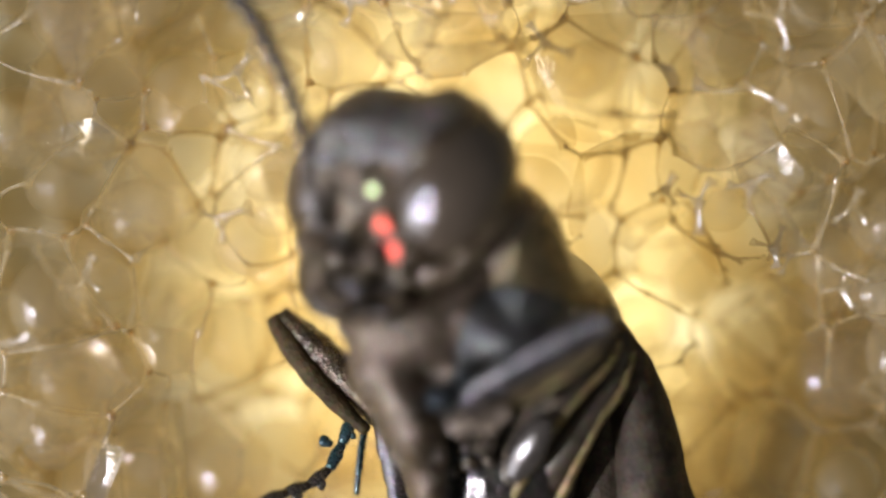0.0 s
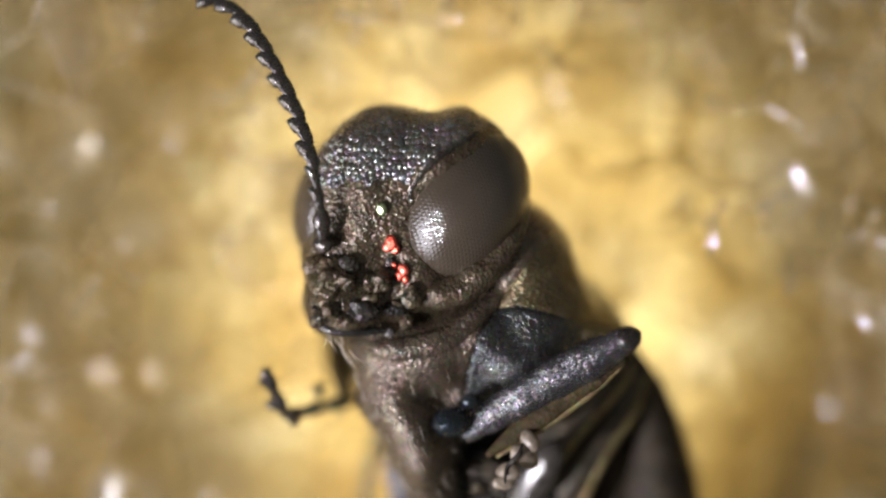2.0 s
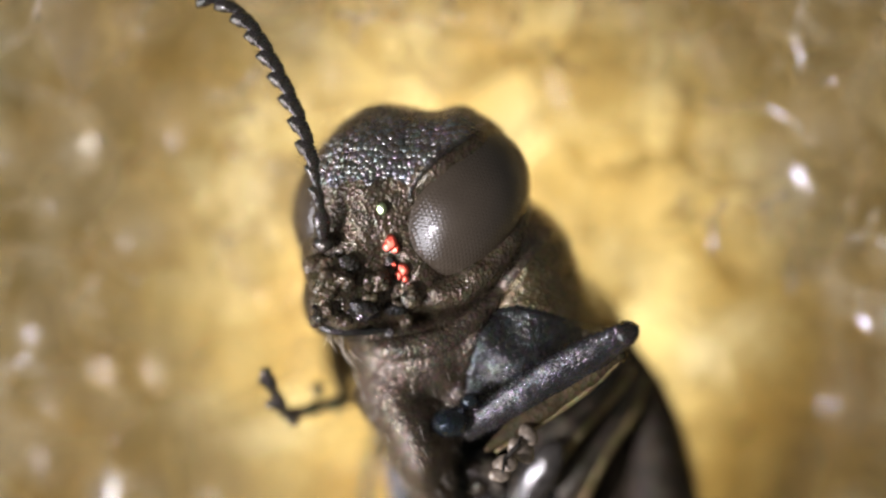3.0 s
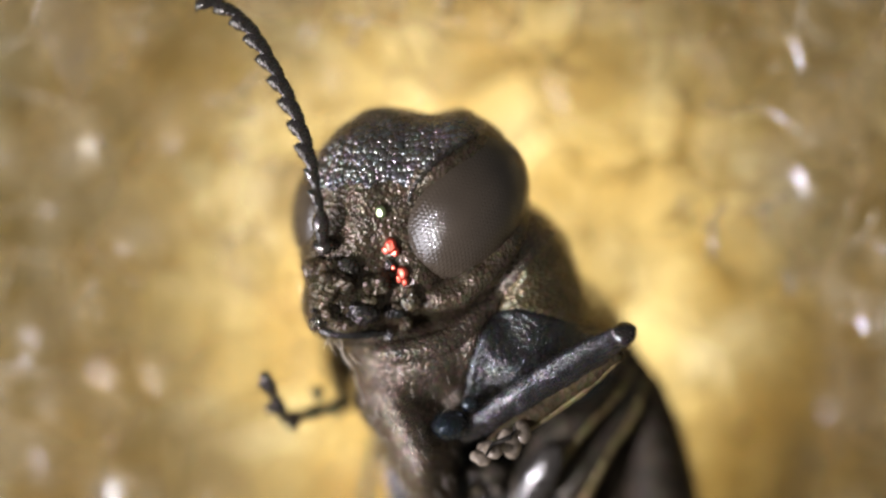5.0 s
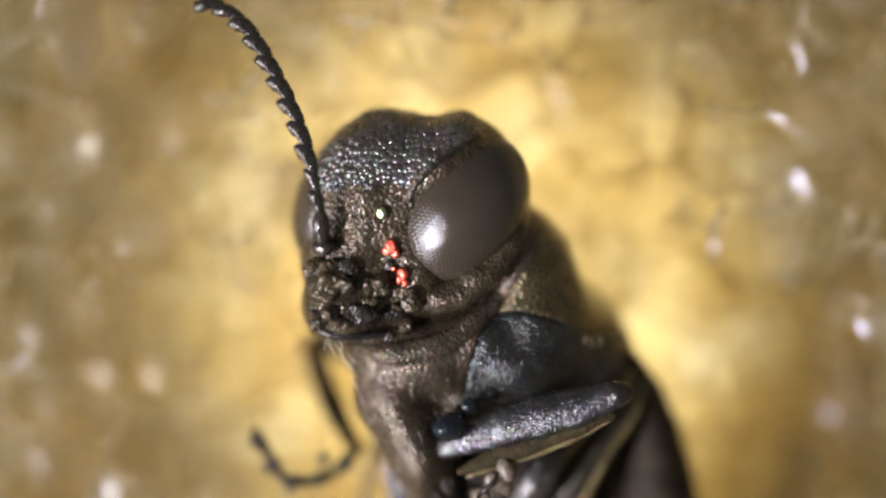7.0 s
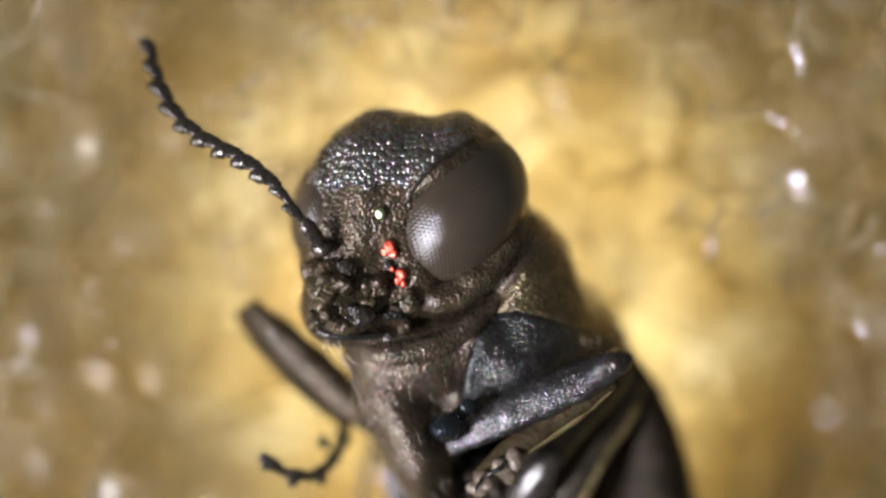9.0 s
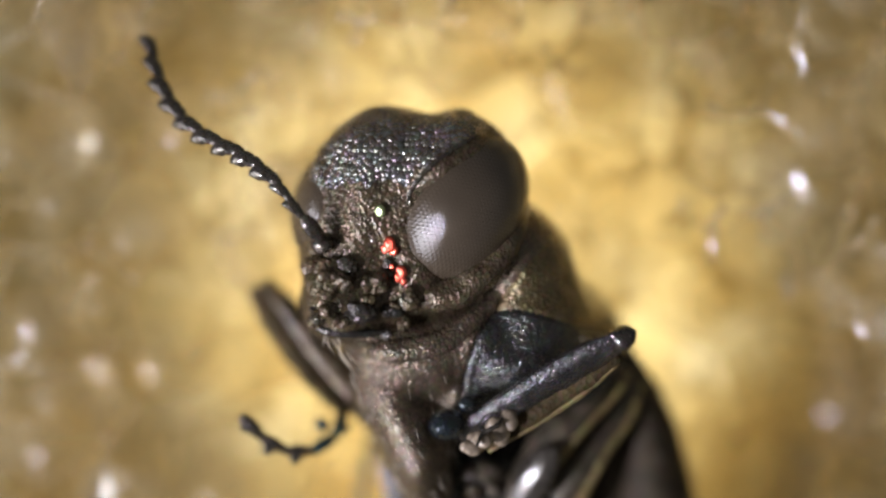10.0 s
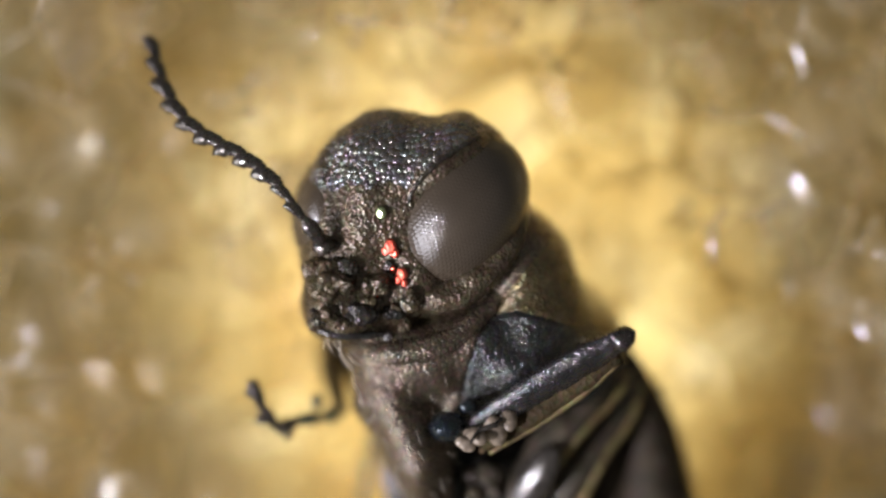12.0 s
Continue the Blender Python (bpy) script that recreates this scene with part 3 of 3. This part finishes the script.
for name, pick, mat, label in (("throat", ~right_of, THROAT, "pitted bronze throat plate"), ("back_plate", right_of & above, COPPER, "brassy pitted back plate"),
                               ("side_plate", right_of & ~above, BLUE, "blue-black pitted side plate")):
    used, inverse = np.unique(ring_f[pick], return_inverse=True)
    part(name, ring_v[used], inverse.reshape(-1, 4), mat, beetle, label)
part("collar", *loft([spot(a, b, top_of(ring_v, a, b) + lift) for a, b, lift in ((628, 606, -0.06), (680, 618, -0.035), (740, 616, -0.03), (800, 596, -0.03), (848, 558, -0.03), (880, 520, -0.04), (905, 480, -0.06))],
                     (0.02, 0.06, 0.07, 0.066, 0.06, 0.05, 0.02), 24, 70, 0.9, bumps=((7, 0.010), (30, 0.004), (70, 0.003))), THROAT, beetle, "grainy front edge of the throat")
part("breast", *blob(spot(960, 900, 0.1), [
    ell(910, 880, 0.02, 0.42, 0.5, 0.42, turn(0, 0, 20)), ell(1000, 770, -0.02, 0.36, 0.46, 0.36, turn(0, 0, -30)),
    ell(1000, 1150, -0.35, 0.45, 1.1, 0.45, turn(0, 0, 8))], 80, 24, ((7, 0.02), (20, 0.006))), BLACK, beetle)
part("breast_plate", *blob(spot(952, 846, 0.50), [ell(952, 846, 0.50, 0.10, 0.24, 0.06, turn(25, -12, -38))], 40, 30, ((9, 0.006), (30, 0.002))), GLOSS, beetle, "glossy black plate")
for pts, edge, rad in ((((1100, 640, 0.36), (1050, 700, 0.42), (985, 782, 0.44), (935, 860, 0.40), (880, 950, 0.3)),
                        ((1122, 648, 0.40), (1104, 686, 0.46), (1060, 736, 0.50), (1022, 778, 0.52), (990, 818, 0.50), (958, 875, 0.46), (915, 950, 0.38)), (0.05, 0.10, 0.115, 0.105, 0.06)),
                       (((1128, 665, 0.26), (1096, 740, 0.32), (1040, 815, 0.34), (995, 890, 0.30), (950, 980, 0.2)),
                        ((1148, 668, 0.28), (1126, 735, 0.36), (1084, 795, 0.40), (1042, 875, 0.36), (1000, 960, 0.28)), (0.05, 0.085, 0.10, 0.09, 0.06))):
    leg = part("folded_leg", *loft([spot(*q) for q in pts], rad, 24, 40, 0.9, bumps=((10, 0.012), (40, 0.004))), DULL, beetle)
    part("leg_edge", *loft([spot(*q) for q in edge], np.linspace(0.018, 0.030, len(edge)), 12, 60, 0.8, bumps=((12, 0.006), (40, 0.006))), RIDGE, leg, "dull yellow edge of a leg")
for pts, rad in ((((1105, 620, 0.2), (1150, 740, 0.1), (1175, 900, -0.0), (1180, 1100, -0.25), (1120, 1450, -0.7)), (0.08, 0.16, 0.22, 0.3, 0.08)),
                 (((1060, 620, 0.05), (1090, 800, -0.1), (1100, 1000, -0.25), (1070, 1200, -0.45), (1050, 1450, -0.75)), (0.12, 0.22, 0.3, 0.34, 0.1))):
    part("wing_case", *loft([spot(*q) for q in pts], rad, 28, 40, 1.3, bumps=((12, 0.012),)), WING, beetle)
for a, b, z, r in ((798, 748, 0.87, 0.098), (833, 711, 0.90, 0.05)):
    part("coxa", *blob(spot(a, b, z), [ell(a, b, z, r, r * 0.9, r)], 30, 60, ((10, 0.010), (40, 0.003))), JOINT, beetle, "shiny blue-black leg joint")
part("middle_femur", *loft([spot(*q) for q in ((672, 745, 0.0), (690, 800, 0.05), (708, 870, 0.05), (722, 960, 0.0))], (0.03, 0.06, 0.07, 0.05), 16, 30, bumps=((14, 0.012), (40, 0.005))), LEG, beetle, "dark speckled thigh of a leg")
lump_rng = np.random.default_rng(5)
for n_lump in range(14):
    a, b = lump_rng.uniform(752, 890), lump_rng.uniform(815, 900)
    r = lump_rng.uniform(0.03, 0.065)
    z = lump_rng.uniform(0.36, 0.5)
    part("breast_knob", *blob(spot(a, b, z), [ell(a, b, z, r * 1.3, r, r, turn(0, 0, lump_rng.uniform(0, 180)))], 14, 60, ((18, r * 0.3), (50, 0.006))),
         (LEG, BRONZE, DULL)[n_lump % 3], beetle)
part("middle_tibia", *loft([spot(*q) for q in ((668, 760, -0.1), (652, 830, -0.1), (640, 930, -0.15))], (0.02, 0.024, 0.018), 12, 20), TEAL, beetle, "thin teal leg")


def piece(name, length, radii, mat, flat=1.0, bumps=(), label=""):
    """A limb piece along its own x axis, from 0 to length."""
    pts = [(length * i / (len(radii) - 1), 0, 0) for i in range(len(radii))]
    return part(name, *loft(pts, radii, 20, 30, flat, bumps=bumps), mat, beetle, label)


def aim(p, q, roll=0.0):
    """The pose of a limb piece at p that points to q."""
    x = Vector(q) - Vector(p)
    x.normalize()
    y = Vector((0, 0, 1)).cross(x)
    y.normalize()
    z = x.cross(y)
    m = Matrix((x, y, z)).transposed().to_4x4()
    return Matrix.Translation(Vector(p) * MM) @ m @ Matrix.Rotation(radians(roll), 4, "X")


# pale hairs along the jaw, the throat's edge and the thigh
hair_rng = np.random.default_rng(3)
for a, b, z, da, db in ((586, 592, 0.84, 10, 34), (592, 600, 0.82, 22, 40), (604, 612, 0.8, 26, 44), (612, 630, 0.78, 24, 40), (600, 596, 0.84, 4, 30),
                        (626, 660, 0.74, 14, 34), (640, 690, 0.7, 10, 30), (650, 715, 0.68, 6, 34), (618, 622, 0.8, 30, 22), (580, 585, 0.86, -6, 28)):
    bend = hair_rng.uniform(-8, 8, 2)
    part("hair", *loft([spot(a, b, z), spot(a + da * 0.5 + bend[0], b + db * 0.5 + bend[1], z + 0.02), spot(a + da, b + db, z)],
                       (0.004, 0.0035, 0.001), 6, 8), HAIR, beetle)

for k in range(10):
    a, b = 975 + k * 9.5 + hair_rng.uniform(-6, 6), 556 + k * 3.8 + hair_rng.uniform(-7, 7)
    z = 0.79 - k * 0.012
    part("bristle", *loft([spot(a, b, z - 0.03), spot(a + 1, b + 8, z + 0.015), spot(a + 2, b + 18, z + 0.03)], (0.004, 0.003, 0.001), 6, 6), HAIR, beetle)



def throat_hairs():
    """Fine pale hairs that lie along the throat."""
    rng = np.random.default_rng(8)
    top = ring_v[(ring_v[:, 2] > 0.42) & (line_gap(ring_v, SEAM)[1] < 0)]
    low = spot(0, 610)[1]
    bodies = []
    while len(bodies) < 70:
        p = top[rng.integers(len(top))]
        if p[1] > low - 0.45 * rng.uniform():
            continue
        a, long = rng.normal(-1.15, 0.3), rng.uniform(0.05, 0.10)
        way = np.array((math.cos(a), math.sin(a), 0)) * long
        bodies.append(loft([p - (0, 0, 0.01), p + way * 0.5 + (0, 0, 0.022), p + way + (0, 0, 0.012)], (0.0019, 0.0017, 0.0007), 5, 5))
    return joined(*bodies)


tagged(part("throat_hair", *throat_hairs(), HAIR, beetle, "short pale hairs on the throat"), kind="stuff")

# antenna: eleven joints, the outer ones toothed
STEPS = [0.17, 0.11, 0.12, 0.13, 0.135, 0.135, 0.135, 0.13, 0.13, 0.13, 0.13, 0.12]


def tooth(length, wide, mat, root):
    line = [(-0.02, 0, 0), (length * 0.3, wide * 0.02, 0), (length * 0.70, wide * 0.16, 0), (length * 0.96, wide * 0.48, 0), (length * 1.06, wide * 0.78, 0)]
    v, f = loft(line, (wide * 0.26, wide * 0.36, wide * 0.46, wide * 0.34, wide * 0.04), 14, 18, 0.75, bumps=((40, wide * 0.08),))
    return part("antenna_joint", v, f, mat, root)


antenna = part("antenna", *blob(spot(572, 432, 0.97), [ell(572, 432, 0.97, 0.06, 0.05, 0.06)], 16, 60, ((20, 0.01),)), HORN, beetle, "dark toothed antenna")
JOINTS = [part("antenna_joint", *loft([(0, 0, 0), (0.05, 0, 0), (0.12, 0, 0), (0.175, 0, 0)], (0.028, 0.042, 0.046, 0.022), 16, 16, bumps=((25, 0.006),)), HORN, antenna)]
for n_joint, long in enumerate(STEPS[1:]):
    JOINTS.append(tooth(long, 0.07 if n_joint < 2 else 0.10 if n_joint < 9 else 0.085, HORN, antenna))


def chain(points, steps):
    """Headings of rigid joints laid end to end along a line."""
    line = spline(points, 400)
    run = np.concatenate(([0], np.cumsum(np.linalg.norm(np.diff(line, axis=0), axis=1))))
    marks = np.concatenate(([0], np.cumsum(steps)))
    at = np.stack([np.interp(marks, run, line[:, k]) for k in range(3)], -1)
    over = marks > run[-1]
    last = (line[-1] - line[-12]) / np.linalg.norm(line[-1] - line[-12])
    at[over] = line[-1] + (marks[over] - run[-1])[:, None] * last
    way = np.diff(at, axis=0)
    way /= np.linalg.norm(way, axis=1)[:, None]
    return at[0], way


def lay(root, way, steps):
    spots = [np.asarray(root)]
    for w, s in zip(way, steps):
        spots.append(spots[-1] + w * s)
    return spots


# far foreleg: femur, tibia and a foot of five joints
FOOT = [0.16, 0.16, 0.15, 0.15, 0.17]
far_femur = piece("femur", 1.05, (0.05, 0.09, 0.108, 0.105, 0.085, 0.05), BRONZE, 0.9, ((14, 0.012), (40, 0.004)), "dark brown glossy thigh of a leg")
far_tibia = part("tibia", *loft([(0, 0, 0), (0.16, -0.022, 0), (0.38, -0.035, 0), (0.62, -0.022, 0), (0.84, 0, 0)],
                                (0.05, 0.064, 0.062, 0.054, 0.03), 20, 30, 0.9, bumps=((14, 0.008), (40, 0.004))), SHIN, beetle)
far_foot = []
for n_joint, long in enumerate(FOOT):
    body = loft([(0, 0, 0), (long * 0.5, 0, 0), (long * 1.03, 0, 0)], (0.022, 0.037, 0.03), 12, 12, bumps=((30, 0.006),))
    side, out, bulk = ((1, 0.04, 0.6), (-1, 0.085, 1.0), (1, 0.045, 0.8), (1, 0.045, 0.8), (1, 0.03, 0.7))[n_joint]
    at = np.array((long * (0.25 if side < 0 else 0.7), out * side, 0.0))
    lobe = blob(at, [(at, np.array((0.034, 0.04, 0.03)) * bulk, turn())], 12, 60, ((25, 0.012),))
    far_foot.append(part("foot_joint", *joined(body, lobe), TEAL if n_joint < 2 else HORN, beetle))
# near foreleg, folded: femur, tibia and pale foot pads
near_femur = piece("femur", 1.05, (0.065, 0.092, 0.108, 0.116, 0.108, 0.07), LEG, 0.55, ((14, 0.01), (45, 0.005)), "dark glossy thigh of a leg")
near_knee = piece("knee", 0.13, (0.05, 0.066, 0.070, 0.068, 0.058, 0.040, 0.008), BLACK, 0.9, ((20, 0.006),))
near_tibia = piece("tibia", 0.92, (0.05, 0.072, 0.076, 0.070, 0.056, 0.012), SHIN, 0.7, ((10, 0.008),), "dull brown shin of a leg")
part("leg_edge", *loft([(0.03, 0.045, 0.01), (0.25, 0.066, 0.015), (0.55, 0.062, 0.015), (0.88, 0.036, 0.01)], (0.009, 0.017, 0.017, 0.008), 10, 24, bumps=((25, 0.005),)), RIDGE, near_tibia, "dull yellow edge of a leg")
near_foot = []
for n_joint, (long, bulk) in enumerate(((0.06, 0.9), (0.05, 1.3), (0.08, 1.15), (0.04, 0.8))):
    at = np.array((long, 0.012 * bulk, 0.02))
    lobe = blob(at, [(at, np.array((0.046, 0.072, 0.036)) * bulk, turn(0, 0, 25 * n_joint - 30))], 20, 60, ((7 + n_joint, 0.026), (26, 0.005)))
    near_foot.append(part("foot_pad", *lobe, PAD, beetle, "pale foot pad"))
part("claw", *loft([(-0.10, 0.01, 0.03), (-0.03, 0.06, 0.055), (0.05, 0.045, 0.06), (0.13, 0.10, 0.06)], (0.006, 0.012, 0.012, 0.006), 10, 24, bumps=((30, 0.008),)), GLOSS, near_foot[2], "dark shiny claw")


def motions():
    """All that moves: the focus, the antenna and the two forelegs."""
    walk(focus_mark, [(t, pose(0, 0, z * MM)) for t, z in ((0, 0.06), (0.4, 0.16), (0.6, 0.34), (0.8, 0.6), (1.0, 0.78), (1.2, 0.88), (1.6, 0.97), (2.0, 1.0), (12, 1.0))])
    # antenna
    root = spot(572, 424, 1.0)
    up = [spot(*q) for q in ((571, 425, 1.0), (563, 345, 1.06), (548, 265, 1.06), (526, 198, 1.03), (500, 142, 1.0), (471, 88, 0.97), (438, 38, 0.93), (392, 2, 0.88), (318, -10, 0.82))]
    out = [spot(*q) for q in ((571, 422, 1.0), (530, 372, 1.06), (504, 333, 1.06), (472, 300, 1.04), (436, 272, 1.0), (392, 250, 0.94), (348, 224, 0.87), (312, 190, 0.80), (286, 142, 0.73), (270, 95, 0.66), (262, 50, 0.60))]
    first, last = chain(up, STEPS)[1], chain(out, STEPS)[1]
    rows = [[] for _ in STEPS]
    for t, share, sway in ((0, 0, 1.0), (1.5, 0, 0), (4.8, 0, 0), (6.5, 0, -1.2), (7.2, 0, -0.5), (7.6, 0.15, 0), (8.0, 0.5, 0), (8.4, 0.85, 0), (8.8, 1, 0), (10.5, 1, -0.6), (12, 1, 0)):
        way = first * (1 - share) + last * share
        way = way @ turn(0, 0, sway)
        way /= np.linalg.norm(way, axis=1)[:, None]
        at = lay(root, way, STEPS)
        for k in range(len(STEPS)):
            rows[k].append((t, aim(at[k], at[k + 1])))
    for joint, r in zip(JOINTS, rows):
        walk(joint, r)
    # far foreleg: knee, ankle, and three places of the foot
    table = [
        (0.0, (489, 605, 0.05), (634, 782, 0.05), (614, 837, 0.05), (580, 895, 0.1), (520, 920, 0.2)),
        (0.2, (554, 599, 0.05), (633, 776, 0.1), (600, 815, 0.1), (566, 837, 0.15), (490, 885, 0.2)),
        (0.4, (545, 584, 0.05), (625, 765, 0.1), (600, 800, 0.1), (563, 847, 0.15), (514, 876, 0.18), (477, 838, 0.2)),
        (0.6, (538, 579, 0.05), (628, 760, 0.1), (602, 797, 0.1), (568, 838, 0.15), (515, 856, 0.2), (470, 826, 0.25)),
        (0.8, (556, 590, 0.05), (620, 754, 0.1), (594, 787, 0.15), (556, 815, 0.2), (510, 822, 0.25), (470, 786, 0.3)),
        (1.0, (585, 580, -0.2), (617, 706, 0.2), (580, 712, 0.3), (545, 714, 0.35), (490, 712, 0.45), (466, 672, 0.5)),
        (1.5, (590, 570, -0.2), (618, 712, 0.2), (585, 718, 0.3), (545, 726, 0.4), (508, 738, 0.5), (488, 700, 0.6)),
        (2.5, (590, 565, -0.2), (615, 713, 0.2), (585, 716, 0.3), (545, 727, 0.4), (508, 740, 0.5), (488, 700, 0.6)),
        (5.5, (590, 565, -0.2), (615, 715, 0.2), (585, 718, 0.3), (545, 729, 0.4), (508, 742, 0.5), (488, 702, 0.6)),
        (5.8, (590, 560, -0.2), (620, 690, 0.2), (585, 682, 0.3), (545, 674, 0.4), (500, 664, 0.5), (478, 648, 0.6)),
        (6.0, (590, 560, -0.2), (628, 682, 0.2), (590, 674, 0.3), (550, 668, 0.4), (505, 660, 0.5), (480, 645, 0.6)),
        (6.1, (590, 575, -0.1), (638, 704, 0.2), (600, 712, 0.3), (548, 718, 0.4), (492, 704, 0.45), (466, 662, 0.5)),
        (6.2, (565, 585, 0.0), (612, 716, 0.25), (585, 745, 0.35), (541, 770, 0.4), (485, 762, 0.45), (448, 715, 0.5)),
        (6.3, (545, 580, 0.1), (629, 743, 0.25), (600, 780, 0.3), (561, 800, 0.35), (482, 845, 0.4)),
        (6.4, (520, 590, 0.2), (615, 796, 0.25), (595, 840, 0.25), (570, 880, 0.3), (520, 920, 0.3)),
        (6.5, (546, 596, 0.2), (630, 790, 0.25), (605, 840, 0.25), (575, 890, 0.3), (520, 920, 0.3)),
        (6.9, (548, 598, 0.2), (632, 792, 0.25), (603, 828, 0.25), (562, 848, 0.3), (512, 852, 0.3), (486, 814, 0.35)),
        (7.2, (548, 598, 0.2), (632, 792, 0.25), (603, 828, 0.25), (562, 848, 0.3), (512, 852, 0.3), (486, 814, 0.35)),
        (8.0, (520, 610, 0.2), (635, 795, 0.25), (605, 840, 0.25), (570, 880, 0.3), (500, 890, 0.3)),
        (8.8, (455, 610, 0.3), (630, 785, 0.3), (605, 835, 0.35), (570, 870, 0.4), (500, 870, 0.5)),
        (8.9, (428, 564, 0.2), (620, 760, 0.26), (605, 815, 0.4), (570, 850, 0.5), (470, 830, 0.6)),
        (9.0, (414, 526, 0.35), (612, 742, 0.26), (603, 795, 0.36), (560, 838, 0.55), (500, 828, 0.62), (440, 776, 0.7)),
        (9.8, (414, 522, 0.35), (610, 738, 0.26), (602, 792, 0.36), (560, 836, 0.55), (498, 826, 0.62), (438, 774, 0.7)),
        (10.0, (452, 510, 0.25), (612, 728, 0.35), (600, 772, 0.45), (552, 800, 0.5), (492, 790, 0.58), (432, 736, 0.65)),
        (10.2, (515, 560, 0.1), (618, 724, 0.3), (590, 758, 0.4), (541, 770, 0.5), (482, 762, 0.55), (438, 702, 0.6)),
        (10.4, (565, 585, 0.0), (612, 722, 0.3), (590, 740, 0.35), (548, 757, 0.45), (488, 762, 0.5), (452, 702, 0.6)),
        (10.6, (585, 570, -0.2), (612, 716, 0.2), (585, 728, 0.3), (545, 734, 0.4), (488, 752, 0.5), (452, 690, 0.6)),
        (12.0, (585, 570, -0.2), (608, 722, 0.2), (582, 735, 0.3), (545, 737, 0.4), (490, 755, 0.5), (458, 693, 0.6)),
    ]
    upper, lower, toes = [], [], [[] for _ in FOOT]
    for t, *places in table:
        knee, ankle, *foot = (spot(*q) for q in places)
        flat_run = np.linalg.norm((knee - ankle)[:2])
        knee = np.array((*(ankle[:2] + (knee - ankle)[:2] * min(1, 0.82 / flat_run)), ankle[2] - min(0.2 if t < 0.9 else 1, math.sqrt(max(0, 0.6724 - flat_run ** 2)))))
        hip = spot(770, 650, -0.1) if 6.35 < t < 8.5 else spot(750, 855, 0.05) if t < 0.9 else spot(694, 792, 0.3)
        thigh_way = (knee - hip) / np.linalg.norm(knee - hip)
        upper.append((t, aim(knee - thigh_way * 1.02 + (0.06, 0.0, 0), knee + (0.06, 0.0, 0))))
        lower.append((t, aim(knee, ankle)))
        root, way = chain([ankle, *foot], FOOT)
        at = lay(root, way, FOOT)
        for k in range(len(FOOT)):
            toes[k].append((t, aim(at[k], at[k + 1])))
    walk(far_femur, upper)
    walk(far_tibia, lower)
    for joint, r in zip(far_foot, toes):
        walk(joint, r)
    # near foreleg: knee, roll of the thigh, ankle, end of the foot
    table = [
        (0.0, (1090, 612), -40, (960, 730), (820, 800)), (0.5, (1098, 595), -40, (955, 735), (820, 800)), (0.7, (1090, 620), -10, (960, 760), (820, 810)),
        (0.8, (1085, 648), 0, (950, 790), (820, 820)), (1.0, (1102, 580), -25, (960, 750), (880, 850)), (1.2, (1094, 680), 0, (960, 790), (880, 850)),
        (1.4, (1088, 655), 0, (960, 780), (880, 850)), (1.6, (1104, 622), 0, (970, 775), (880, 850)), (2.0, (1108, 600), -20, (970, 770), (890, 850)),
        (2.5, (1106, 595), -30, (970, 770), (890, 850)), (3.2, (1104, 590), -35, (965, 765), (870, 840)), (4.8, (1100, 588), -45, (955, 745), (820, 820)),
        (5.8, (1104, 588), -45, (955, 745), (830, 820)), (6.1, (1100, 602), -25, (960, 760), (850, 835)), (6.2, (1096, 636), 0, (965, 775), (870, 840)),
        (6.3, (1106, 607), -15, (965, 770), (870, 840)), (6.4, (1088, 672), 0, (965, 790), (870, 850)), (6.5, (1090, 672), 0, (965, 790), (870, 850)),
        (6.6, (1106, 605), -30, (965, 765), (870, 840)), (6.9, (1106, 608), -30, (965, 765), (870, 840)), (7.0, (1094, 688), 0, (965, 795), (870, 855)),
        (7.2, (1100, 684), 0, (965, 795), (870, 855)), (8.0, (1096, 672), 0, (965, 790), (870, 850)), (8.8, (1092, 660), 0, (965, 785), (860, 850)),
        (8.9, (1096, 638), 0, (965, 780), (860, 845)), (9.4, (1094, 622), -5, (960, 770), (860, 845)), (9.6, (1090, 602), -15, (950, 755), (850, 835)),
        (9.8, (1102, 592), -40, (940, 740), (840, 815)), (10.2, (1104, 590), -50, (930, 728), (800, 795)), (12.0, (1102, 588), -50, (925, 725), (800, 790)),
    ]
    thigh, cap, shin, pads = [], [], [], [[] for _ in near_foot]
    for t, knee, roll, _, end in table:
        hip = spot(800, 778, 0.80)
        open_share = min(1.0, -roll / 45)
        knee = spot(knee[0] + 3, knee[1], 1.04)
        ankle = spot(905 + 25 * open_share, 792 - 54 * open_share, 0.86)
        end = spot(*end, 0.84 + 0.14 * open_share)
        way = (knee - hip) / np.linalg.norm(knee - hip)
        hip = knee - way * 1.04
        thigh.append((t, aim(hip, knee, -12 - roll * 1.1)))
        cap.append((t, aim(knee - way * 0.05, knee + way * 0.05, roll)))
        shin.append((t, aim(knee + np.array((-0.02, -0.080, -0.07)), ankle)))
        start = knee + np.array((-0.02, -0.080, -0.07))
        start = start + (ankle - start) / np.linalg.norm(ankle - start) * 0.62
        start = start + np.array((0.02, -0.04, 0.03) if t < 9.5 else (-0.04, 0.035, 0.04))
        step = (end - start) / np.linalg.norm(end - start) * 0.095
        for k in range(4):
            pads[k].append((t, aim(start + step * k, start + step * (k + 1), (20, -35, 50, 0)[k])))
    walk(near_femur, thigh)
    walk(near_knee, cap)
    walk(near_tibia, shin)
    for joint, r in zip(near_foot, pads):
        walk(joint, r)


motions()
